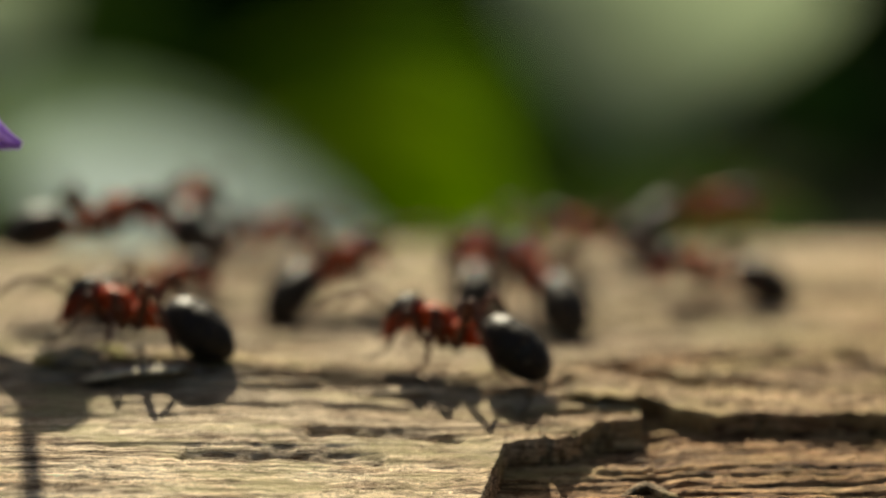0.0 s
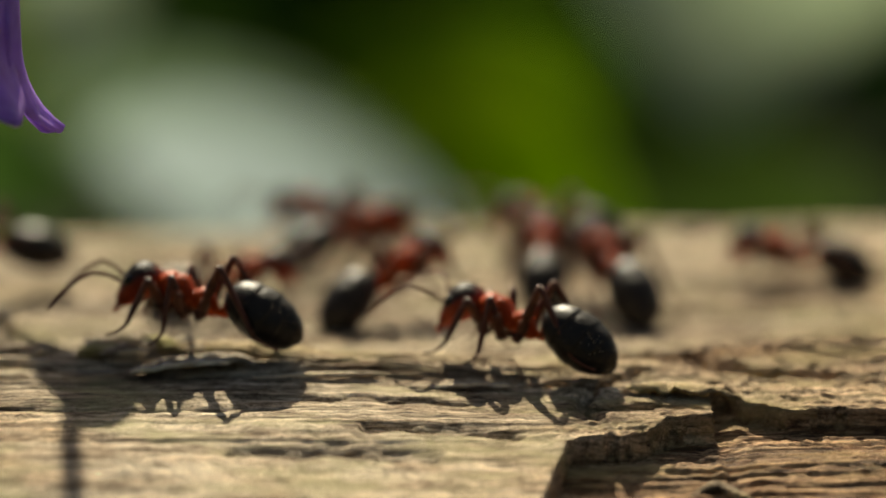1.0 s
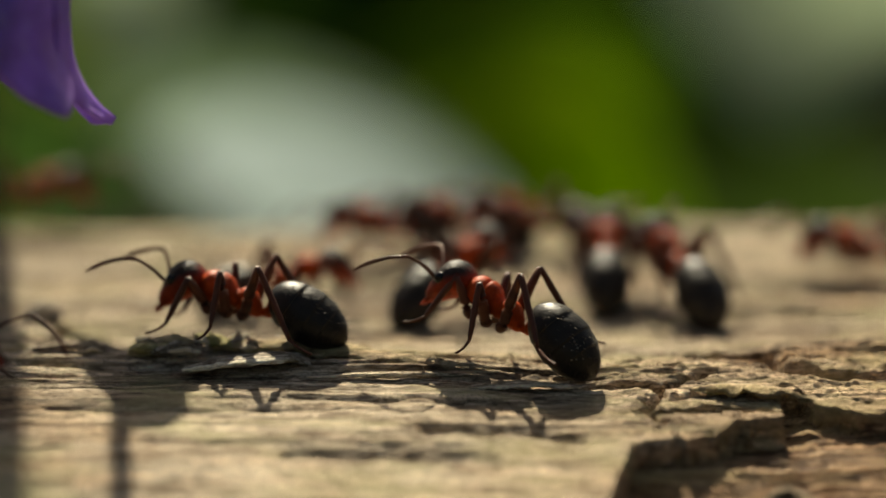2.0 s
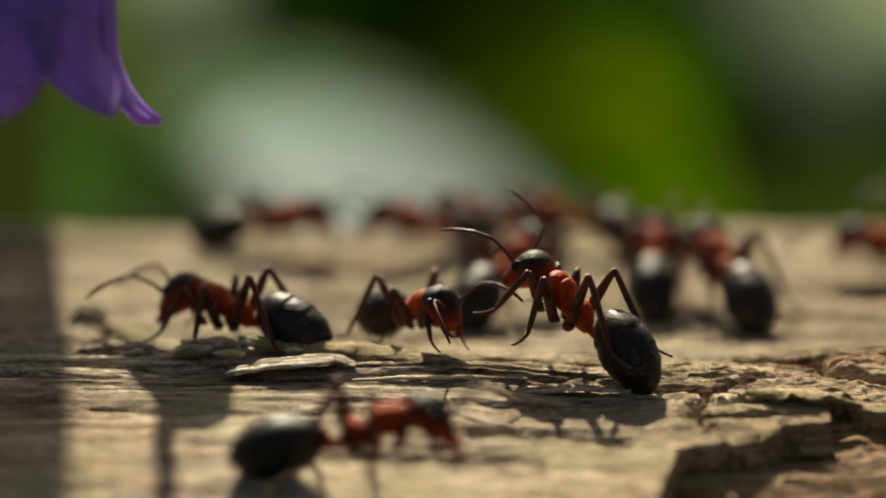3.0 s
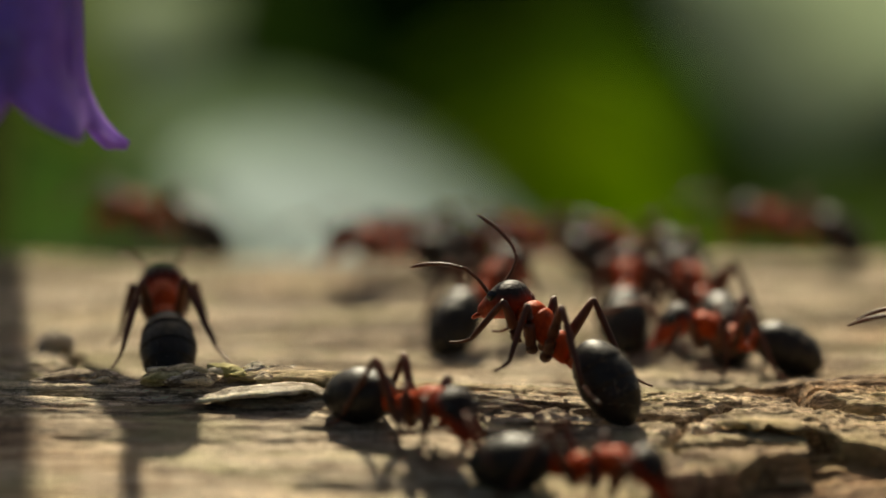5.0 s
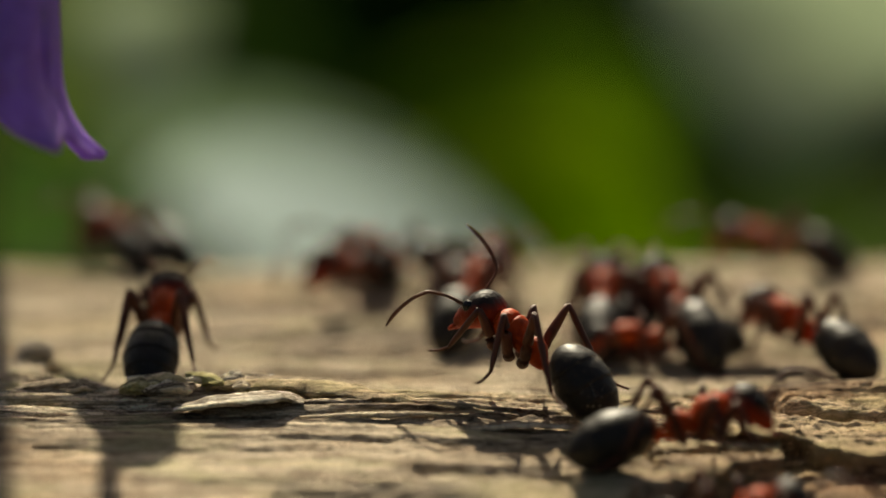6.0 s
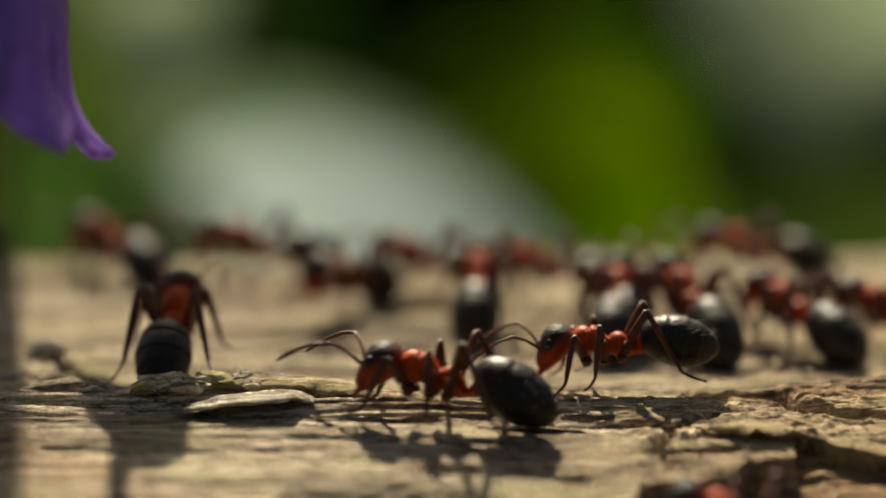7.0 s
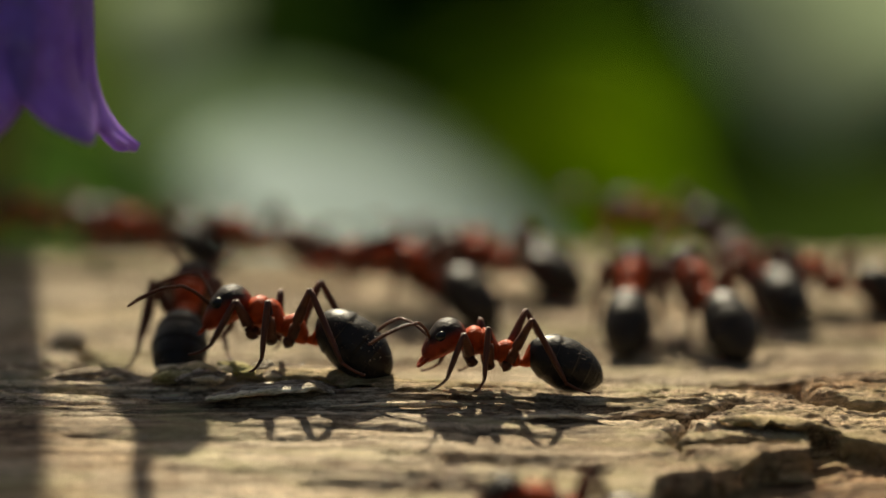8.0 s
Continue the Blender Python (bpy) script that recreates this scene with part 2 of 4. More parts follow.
def part(name, bm, mat, parent, label=""):
    return finish(name, bm, mat, parent, label)


def spline(points, n):
    """Points on a smooth curve through the given ones."""
    p = [Vector(q) for q in points]
    p = [2 * p[0] - p[1], *p, 2 * p[-1] - p[-2]]
    out = []
    for k in range(1, len(p) - 2):
        for i in range(n):
            t = i / n
            a, b, c, d = p[k - 1:k + 3]
            out.append(0.5 * (2 * b + (c - a) * t + (2 * a - 5 * b + 4 * c - d) * t * t + (3 * b - a - 3 * c + d) * t ** 3))
    return out + [p[-2]]


def tube(bm, points, radii, sides=8, steps=3, flat=1.0):
    """A closed limb through the points (mm), with its radius at each; rings are laid across the way."""
    line = spline(points, steps)
    wide = spline([(r, 0, 0) for r in radii], steps)
    rings = []
    for k, q in enumerate(line):
        way = (line[min(k + 1, len(line) - 1)] - line[max(k - 1, 0)]).normalized()
        side = way.cross(Vector((0, 0, 1)) if abs(way.z) < 0.9 else Vector((0, 1, 0))).normalized()
        up = side.cross(way)
        r = max(wide[k].x, 0.004)
        rings.append([bm.verts.new((q + r * (math.cos(a) * side + flat * math.sin(a) * up)) * MM)
                      for a in (2 * math.pi * i / sides for i in range(sides))])
    for a, b in zip(rings, rings[1:]):
        for i in range(sides):
            bm.faces.new((a[i], a[(i + 1) % sides], b[(i + 1) % sides], b[i]))
    bm.faces.new(rings[0]), bm.faces.new(rings[-1])


def loft(bm, stations, sides=24, steps=5):
    """A body along x from stations (x, z, half width, half height) in mm."""
    mids = spline([(s[0], 0, s[1]) for s in stations], steps)
    half = spline([(s[2], s[3], 0) for s in stations], steps)
    rings = []
    for c, h in zip(mids, half):
        rings.append([bm.verts.new(Vector((c.x, max(h.x, 0.01) * math.cos(a), c.z + max(h.y, 0.01) * math.sin(a))) * MM)
                      for a in (2 * math.pi * i / sides for i in range(sides))])
    for a, b in zip(rings, rings[1:]):
        for i in range(sides):
            bm.faces.new((a[i], a[(i + 1) % sides], b[(i + 1) % sides], b[i]))
    bm.faces.new(rings[0]), bm.faces.new(rings[-1])


def blob(bm, centre, size, rings=10, sides=14):
    m = Matrix.Translation(Vector(centre) * MM) @ Matrix.Diagonal((*[s * MM for s in size], 1))
    bmesh.ops.create_uvsphere(bm, u_segments=sides, v_segments=rings, radius=1, matrix=m)


# ---- the setting ----
def groove(x, y, line, depth, width, lip=0.0):
    """A crack along a line of plan points; the wood on its near side lies lower by lip."""
    d, side = np.full(x.shape, 1e9), np.zeros(x.shape)
    for (ax, ay), (bx, by) in zip(line, line[1:]):
        t = np.clip(((x - ax) * (bx - ax) + (y - ay) * (by - ay)) / ((bx - ax) ** 2 + (by - ay) ** 2), 0, 1)
        e = np.hypot(x - ax - t * (bx - ax), y - ay - t * (by - ay))
        side = np.where(e < d, np.sign((x - ax) * (by - ay) - (y - ay) * (bx - ax)), side)
        d = np.minimum(d, e)
    return -depth * np.exp(-(d / width) ** 2) - lip * np.exp(-d / 0.9) * (side > 0)


CRACKS = (
    (((10.6, 1.1), (11.2, 0.0), (12.6, -0.2), (14.1, -0.4), (14.8, -2.4), (16.5, -3.0), (19.0, -3.3)), 1.2, 0.24, 0.26),
    (((8.3, -3.9), (10.0, -4.4), (10.9, -3.4), (11.8, -2.7)), 0.9, 0.16, 0.10),
    (((9.6, -7.3), (9.2, -6.3), (10.0, -4.4)), 0.6, 0.16, 0.0),
    (((9.7, -6.4), (11.2, -6.0), (13.4, -6.6)), 0.4, 0.12, 0.08),
    (((10.2, -5.2), (12.0, -4.6), (13.6, -5.2)), 0.3, 0.12, 0.07),
    (((-3.6, 1.9), (0.5, 1.9), (4.0, 1.6), (7.5, 1.9)), 1.0, 0.5, 0.0),
    (((-6.8, 1.2), (-3.4, 0.6), (-0.5, 0.9), (2.0, 0.3)), 0.9, 0.2, 0.0),
    (((-1.4, -3.3), (2.0, -3.4), (4.6, -3.1), (7.4, -3.6)), 0.2, 0.12, 0.08),
    (((-3.4, -5.6), (1.0, -5.4), (5.0, -5.9)), 0.12, 0.15, 0.06),
    (((-12.0, -6.2), (-7.0, -6.6), (-2.0, -6.3)), 0.12, 0.2, 0.07),
    (((1.5, -8.6), (4.5, -8.3), (6.6, -9.0)), 0.40, 0.34, 0.0),
    (((-3.5, -10.4), (0.5, -10.1), (3.5, -10.6)), 0.2, 0.3, 0.06),
    (((-16.0, 5.0), (-11.0, 4.4), (-8.0, 5.0)), 1.0, 0.7, 0.0),
    (((-5.0, 10.5), (3.0, 11.0), (9.0, 10.2)), 0.6, 0.4, 0.0),
)


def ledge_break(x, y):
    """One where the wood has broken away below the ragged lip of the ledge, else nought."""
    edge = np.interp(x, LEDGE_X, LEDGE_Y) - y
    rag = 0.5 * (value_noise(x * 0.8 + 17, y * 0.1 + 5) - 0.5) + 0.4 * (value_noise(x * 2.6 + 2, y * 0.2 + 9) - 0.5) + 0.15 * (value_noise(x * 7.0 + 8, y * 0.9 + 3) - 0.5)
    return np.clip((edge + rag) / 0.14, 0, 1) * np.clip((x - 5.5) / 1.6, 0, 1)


def beam_height(x, y):
    jag = 0.9 * (value_noise(x * 1.1 + 17, y * 0.2 + 5) - 0.5) + 0.4 * (value_noise(x * 3.1 + 2, y * 1.5 + 9) - 0.5)
    z = np.interp(y + 0.3 * jag + 1.2 * np.clip((6 - x) / 8, 0, 1), PROFILE_Y, PROFILE_Z)
    z = z + mound(x, y)
    edge = np.interp(x, LEDGE_X, LEDGE_Y) - y
    broken = ledge_break(x, y)
    z = z - broken * (0.75 + 0.25 * np.clip((15.0 - x) / 1.5, 0, 1) + 0.3 * np.clip(edge / 4.5, 0, 1))
    wave = 0.35 * (value_noise(x * 0.10 + 9, y * 0.35 + 4) - 0.5)
    bend = 1.5 * value_noise(x * 0.03 + 31, y * 0.06 + 8) + 0.25 * value_noise(x * 0.15 + 3, y * 0.3 + 2)
    fib = y + bend
    ridge1 = 1 - np.abs(2 * value_noise(x * 0.035 + 3, fib * 0.9 + 60) - 1)
    ridge2 = 1 - np.abs(2 * value_noise(x * 0.06 + 13, fib * 2.4 + 20) - 1)
    thread = value_noise(x * 0.14 + 71, fib * 6.0 + 90) - 0.5
    crumb = value_noise(x * 2.2 + 5, y * 3.4 + 41) - 0.5
    grit = value_noise(x * 5.3 + 15, y * 6.1 + 23) - 0.5
    rough_zone = np.clip((x - 6.5) / 2, 0, 1) * np.clip((y + 13) / 3, 0, 1) * np.clip((1.5 - y) / 2, 0, 1)
    chipped = np.exp(-((x + 9) / 4.5) ** 2 - ((y - 3.2) / 2.2) ** 2)
    near = np.maximum(np.clip((y + 7) / 5, 0.22, 1), 0.85 * broken)
    fleck = value_noise(x * 1.3 + 50, fib * 4.5 + 7) - 0.5
    z = z + (0.05 + 0.01 * rough_zone) * grit * near
    z = z + wave - near * (0.34 * ridge1 ** 5 + 0.20 * ridge2 ** 4) * (1 - 0.6 * rough_zone) + 0.17 * thread * near
    z = z + (0.04 + 0.02 * rough_zone + 0.5 * chipped) * crumb + 0.045 * fleck
    flake = value_noise(x * 0.11 + 19, fib * 0.8 + 33) * 5 + 0.35 * value_noise(x * 0.9 + 4, fib * 3 + 6)
    whole = np.floor(flake)
    flake = whole + np.clip((flake - whole) / 0.08, 0, 1)
    z = z + (0.05 + 0.03 * rough_zone) * (flake - 2.5) * near
    # flaking scales on the plate over the ledge
    plate = np.clip((x - 7.5) / 1.5, 0, 1) * np.clip((y + 11) / 2, 0, 1) * np.clip((0.5 - y) / 1.5, 0, 1) * (1 - broken)
    scale = value_noise(x * 0.45 + 81, y * 0.9 + 0.25 * x + 12) * 4 + 0.5 * value_noise(x * 1.9 + 6, y * 2.6 + 44)
    level = np.floor(scale)
    z = z + plate * (0.05 * (level + np.clip((scale - level) / 0.08, 0, 1) - 2) + 0.08 * (value_noise(x * 0.9 + 33, y * 2.8 + 9) - 0.5) + 0.10 * (value_noise(x * 3.2 + 3, y * 5.6 + 29) - 0.5) + 0.08 * (value_noise(x * 7.0 + 13, y * 9.0 + 2) - 0.5))
    z = z + 0.3 * chipped * (value_noise(x * 0.9 + 50, y * 1.3 + 7) - 0.5)
    block = np.clip((-13.2 - x + 1.5 * (value_noise(y * 0.9 + 4, x * 0.4) - 0.5)) / 0.3, 0, 1) * np.clip((y - 0.6) / 0.25, 0, 1) * np.clip((8.5 - y) / 1.5, 0, 1)
    z = z + 0.75 * block * (0.7 + 0.6 * value_noise(x * 0.7 + 12, y * 0.5 + 3))
    for line, depth, width, lip in CRACKS:
        z = z + groove(x + 0.5 * (value_noise(y * 2 + 8, x * 0.8) - 0.5), y + 0.5 * (value_noise(x * 0.9 + 3, y * 0.5) - 0.5), line, depth, width, lip)
    return z


def build_beam():
    far = [26 * 1.28 ** k for k in range(1, 11)]
    xs = np.array([-f for f in reversed(far)] + list(np.arange(-26, -16, 0.14)) + list(np.arange(-16, 20, 0.075)) + list(np.arange(20, 26.01, 0.14)) + far)
    ys = np.concatenate([np.arange(-17, -13, 0.12), np.arange(-13, 4, 0.06), np.arange(4, 38.01, 0.14)])
    x, y = np.meshgrid(xs, ys)
    z = beam_height(x, y)
    under = ((44, -9), (47, -22), (46, -45), (36, -72), (12, -90), (-18, -86), (-38, -66), (-43, -38), (-36, -16), (-26, -7))
    zu = []
    for uy, uz in under:
        ripple = value_noise(xs * 0.08 + uy, np.full(xs.shape, uz * 0.3 + 100.0)) - 0.5
        zu.append(np.stack([xs, uy + 2 * ripple, uz + 2 * ripple], 1))
    co = np.concatenate([np.stack([x, y, z], 2), np.stack(zu)], 0)
    rows, cols = co.shape[:2]
    k = np.arange(rows * cols).reshape(rows, cols)
    nxt = np.roll(k, -1, 0)
    faces = np.stack([k[:, :-1], k[:, 1:], nxt[:, 1:], nxt[:, :-1]], 2).reshape(-1, 4)
    me = bpy.data.meshes.new("beam")
    me.from_pydata((co.reshape(-1, 3) * MM).tolist(), [], faces.tolist() + [k[:, 0].tolist(), k[::-1, -1].tolist()])
    # where the red-brown shade tone is painted: all of the broken ledge
    shade_tone = np.zeros(co.shape[:2])
    shade_tone[:len(ys)] = ledge_break(x, y)
    me.attributes.new("ledge_shade_tone", "FLOAT", "POINT").data.foreach_set("value", shade_tone.reshape(-1))
    me.materials.append(WOOD)
    me.polygons.foreach_set("use_smooth", [True] * len(me.polygons))
    return tagged(new("beam", me), "weathered pale brown wooden beam with cracks and long grain", "beam", kind="structure")


build_beam()


def build_ground():
    far = [0.6 * 1.9 ** k for k in range(1, 13)]
    axis = np.array([-f for f in reversed(far)] + list(np.linspace(-0.6, 0.6, 25)) + far)
    x, y = np.meshgrid(axis, axis + 0.5)
    z = -0.094 + 0.012 * (value_noise(x * 6 + 40, y * 6 + 40) - 0.5) * (np.hypot(x, y) < 3)
    co = np.stack([x, y, z], 2)
    n = len(axis)
    k = np.arange(n * n).reshape(n, n)
    faces = np.stack([k[:-1, :-1], k[:-1, 1:], k[1:, 1:], k[1:, :-1]], 2).reshape(-1, 4)
    me = bpy.data.meshes.new("ground")
    me.from_pydata(co.reshape(-1, 3).tolist(), [], faces.tolist())
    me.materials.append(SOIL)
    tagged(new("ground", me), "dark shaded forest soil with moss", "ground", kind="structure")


build_ground()


# ---- plants behind the beam ----
def leaf_shape(bm, length, width, bend, fold=0.15, m=Matrix(), n=12):
    """An ovate leaf with a folded midrib, pointed at its tip, two-sided with real thickness."""
    thick = 0.0006
    for side in (0, 1):
        rows = []
        for i in range(n + 1):
            u = i / n
            w = width * 0.5 * math.sin(math.pi * u ** 0.75) ** 0.8 if 0 < u < 1 else 0.0
            w = max(w, 0.0004)
            z = -bend * length * (u - 0.3) ** 2
            row = []
            for v in (-1, -0.5, 0, 0.5, 1):
                ripple = 0.02 * width * math.sin(9 * u + 2 * v)
                row.append(bm.verts.new(m @ Vector((length * u, w * v, z + fold * w * abs(v) + ripple * abs(v) - side * thick))))
            rows.append(row)
        for a, b in zip(rows, rows[1:]):
            for j in range(4):
                bm.faces.new((a[j], a[j + 1], b[j + 1], b[j]) if side == 0 else (a[j + 1], a[j], b[j], b[j + 1]))


def leaf_plant(base, tips, length_ratio, bend, mat, label, lean=35.0):
    """A plant with one large leaf from tips[0] to tips[1], on a stem that stands at base on the ground."""
    root = tagged(new("leafy_plant"), label, "plant")
    low, a, b = Vector(base), Vector(tips[0]), Vector(tips[1])
    root.location = low
    way = (b - a).normalized()
    face = Vector((0, -math.sin(radians(lean)), math.cos(radians(lean))))
    side = face.cross(way).normalized()
    up = way.cross(side)
    turn = Matrix((way, side, up)).transposed().to_4x4()
    length = (b - a).length
    bm = bmesh.new()
    leaf_shape(bm, length, length * length_ratio, bend, m=turn, n=18)
    leaf = part("leaf", bm, mat, root)
    leaf.location = a - low
    bm = bmesh.new()
    top = (a - low) / MM
    tube(bm, [(0, 0, 0), tuple(top * 0.5 + Vector((0, 8, 6))), tuple(top)], (2.0, 1.6, 0.9), sides=8)
    part("stem", bm, STEM, root)
    return root


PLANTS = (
    ((-0.075, 0.46, -0.093), ((-0.0398, 0.4047, -0.0391), (0.0395, 0.3167, -0.0771)), 0.38, 0.3, PALE_SHEEN_LEAF, "large grey-green leaf with a pale sky sheen in its colour", 14),
    ((-0.07, 0.56, -0.093), ((-0.0612, 0.5056, -0.0404), (0.0416, 0.4154, -0.0933)), 0.44, 0.3, DIM_SHEEN_LEAF, "dimmer sage leaf added as the pale leaf's shaded edge", 14),
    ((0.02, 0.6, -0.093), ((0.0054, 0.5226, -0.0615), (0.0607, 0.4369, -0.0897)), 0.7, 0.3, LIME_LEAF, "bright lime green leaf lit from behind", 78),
    ((0.04, 0.74, -0.093), ((-0.0142, 0.683, -0.0705), (0.1294, 0.5968, -0.1018)), 0.52, 0.3, DIM_LIME_LEAF, "broad dim green leaf added as the lime leaf's light falloff", 78),
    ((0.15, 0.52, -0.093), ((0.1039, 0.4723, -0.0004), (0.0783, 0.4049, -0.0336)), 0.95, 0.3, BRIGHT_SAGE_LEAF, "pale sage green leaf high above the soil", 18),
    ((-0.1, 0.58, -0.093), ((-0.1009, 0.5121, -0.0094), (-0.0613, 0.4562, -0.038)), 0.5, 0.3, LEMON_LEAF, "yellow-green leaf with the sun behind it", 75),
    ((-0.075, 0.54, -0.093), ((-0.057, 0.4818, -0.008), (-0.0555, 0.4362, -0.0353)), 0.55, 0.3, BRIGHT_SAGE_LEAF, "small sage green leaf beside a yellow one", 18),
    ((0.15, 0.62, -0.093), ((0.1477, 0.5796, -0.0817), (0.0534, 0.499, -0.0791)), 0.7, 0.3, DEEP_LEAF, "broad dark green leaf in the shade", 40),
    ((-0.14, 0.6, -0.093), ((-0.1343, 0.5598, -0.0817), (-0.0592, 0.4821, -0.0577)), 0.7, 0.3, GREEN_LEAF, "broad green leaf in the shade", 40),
    # a near-black sheet that fills the top with painted shade
    ((0.02, 0.9, -0.093), ((-0.0421, 0.8505, -0.0412), (0.0581, 0.7681, -0.0515)), 0.5, 0.3, SHADE_LEAF, "near-black leaf put in place of deep shade", 80),
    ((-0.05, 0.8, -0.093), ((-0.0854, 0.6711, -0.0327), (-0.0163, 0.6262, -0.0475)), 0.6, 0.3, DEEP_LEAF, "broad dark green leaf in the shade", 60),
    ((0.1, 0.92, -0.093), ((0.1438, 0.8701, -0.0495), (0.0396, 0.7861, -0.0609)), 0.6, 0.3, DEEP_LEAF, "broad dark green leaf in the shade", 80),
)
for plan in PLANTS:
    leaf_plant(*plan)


def undergrowth():
    """Low leaves on the ground all round, too many to count."""
    rng = random.Random(4)
    # most of these leaves have their shade in the near-black colour
    for name, mat, count in (("undergrowth", SHADE_LEAF, 900), ("ground_ivy", GREEN_LEAF, 260)):
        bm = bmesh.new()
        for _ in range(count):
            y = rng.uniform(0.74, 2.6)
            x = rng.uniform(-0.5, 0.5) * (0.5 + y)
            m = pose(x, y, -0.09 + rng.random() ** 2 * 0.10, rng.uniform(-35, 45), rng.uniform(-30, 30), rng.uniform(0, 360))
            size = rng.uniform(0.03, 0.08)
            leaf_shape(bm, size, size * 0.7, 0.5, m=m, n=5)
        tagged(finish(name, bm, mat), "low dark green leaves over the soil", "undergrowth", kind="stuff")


undergrowth()


def shrub():
    """A leafy shrub added behind the clearing, above the view, so that its crown shades the undergrowth."""
    rng = random.Random(9)
    root = tagged(new("shrub"), "unseen leafy green shrub added to shade the undergrowth", "shrub")
    root.location = (0.25, 3.5, -0.094)
    bm = bmesh.new()
    tube(bm, [(0, 0, 0), (30, -20, 500), (-20, -60, 900), (0, -100, 1300)], (45, 36, 30, 20), sides=12, steps=4)
    for k in range(9):
        a = 2 * math.pi * k / 9
        tube(bm, [(0, -50, 700 + 40 * k), (380 * math.cos(a), 380 * math.sin(a), 900 + 35 * k), (950 * math.cos(a), 950 * math.sin(a), 1000 + 40 * k)], (18, 12, 5), sides=7)
    part("trunk", bm, STEM, root)
    bm = bmesh.new()
    for _ in range(5200):
        a, d = rng.uniform(0, 2 * math.pi), 1.75 * math.sqrt(rng.random())
        z = 0.95 + rng.random() ** 1.4 * 0.75 * (1.15 - d / 1.75) + 0.10 * math.sin(3 * a)
        m = pose(1.25 * d * math.cos(a), d * math.sin(a), z, rng.uniform(-40, 40), rng.uniform(-40, 40), rng.uniform(0, 360))
        size = rng.uniform(0.07, 0.13)
        leaf_shape(bm, size, size * 0.62, 0.5, m=m, n=4)
    part("crown", bm, GREEN_LEAF, root)


shrub()


# ---- the bellflower ----
def bellflower(place, stem, words, wide=1.0, tall=1.0, lean=0.0):
    root = tagged(new("bellflower"), words, "flower", "bellflowers over the beam")
    root.location, root.rotation_euler = place, (0, radians(lean), 0)
    for k in range(6):
        a = math.radians(-45 + 60 * k)
        bm = bmesh.new()
        grid = []
        for i in range(25):
            u = i / 24
            out = max(0, u - 0.74) / 0.26
            bow = radians(58) * out
            r = 1.3 + 1.3 * min(1, u * 1.8) ** 0.7 + 0.25 * u + 3.4 * (1 - math.cos(bow))
            z = 8.0 - 11.9 * min(u, 0.74) / 0.74 - (3.9 if k == 1 else 2.95) * math.sin(bow)
            half = 0.68 if u < 0.44 else 0.68 * max(0.02, 1 - ((u - 0.44) / 0.565) ** 2.9) ** 0.55
            half *= 3.4 / (r + 0.2)
            row = []
            for j in range(13):
                v = j / 6 - 1
                keel = 0.22 * (1 - abs(v)) ** 2 * min(1, 2 * u)
                edge = 0.30 * v * v * math.sin(13 * u + 2.5 * v + 1.7 * k) * u
                ang = a + v * half * 0.95
                rr = r + keel + edge - 0.35 * out * v * v
                row.append(bm.verts.new(Vector((wide * rr * math.cos(ang), wide * rr * math.sin(ang), tall * (z + 0.12 * math.sin(5 * v + k) * u))) * MM))
            grid.append(row)
        for p, q in zip(grid, grid[1:]):
            for j in range(12):
                bm.faces.new((p[j], p[j + 1], q[j + 1], q[j]))
        petal = part("petal", bm, PETAL, root)
        thick = petal.modifiers.new("thickness", "SOLIDIFY")
        thick.thickness, thick.offset = 0.00016, 0
    bm = bmesh.new()
    blob(bm, (0, 0, 8.2 * tall), (1.8 * wide, 1.8 * wide, 1.3))
    part("calyx", bm, STEM, root, "small green calyx")
    bm = bmesh.new()
    tube(bm, stem, [w * wide for w in (0.55, 0.5, 0.5, 0.6, 0.7, 0.8, 1.0)], sides=8, steps=6)
    part("stem", bm, STEM, root, "thin curved green stem")
    return root


FLOWER = bellflower((-0.01392, -0.0055, 0.01608), [(0, 0, 8.0), (-0.5, 0.5, 13.5), (-3, 6, 24), (-8, 24, 32), (-13, 40, 20), (-18, 50, -15), (-22, 58, -110.5)], "hanging violet bellflower with curled petal tips", 0.93, 0.93)
bellflower((-0.0112, 0.0252, 0.0237), [(0, 0, 5.0), (-1.05, 0, 6.4), (-1.25, 0, 11), (-1.9, 2, 17.3), (-5, 12, 34.8), (-22, 38, -14.2), (-27, 46, -121.2)], "violet bellflower hanging higher over the beam", 0.80, 0.63, 5.0)


def plant_stalk():
    """An upright stalk behind the beam, which throws a band of shade over it."""
    root = tagged(new("plant_stalk"), "upright green plant stalk behind the beam", "stalk")
    root.location = (-0.0357, 0.061, -0.094)
    bm = bmesh.new()
    tube(bm, [(0, 0, 0), (8.3, 2, 84), (12.3, 2, 124), (17.1, 2, 174), (21.0, 2, 220)], (2.5, 2.4, 2.35, 2.3, 1.8), sides=10, steps=5)
    part("stem", bm, STEM, root)
    for k, h in enumerate((206, 213, 220)):
        bm = bmesh.new()
        leaf_shape(bm, 0.05, 0.022, 0.6, m=pose(0, 0, 0, 0, 20, 130 + 95 * k))
        part("leaf", bm, GREEN_LEAF, root).location = ((17.1 + (h - 174) * 0.085) * MM, 0.002, h * MM)


plant_stalk()


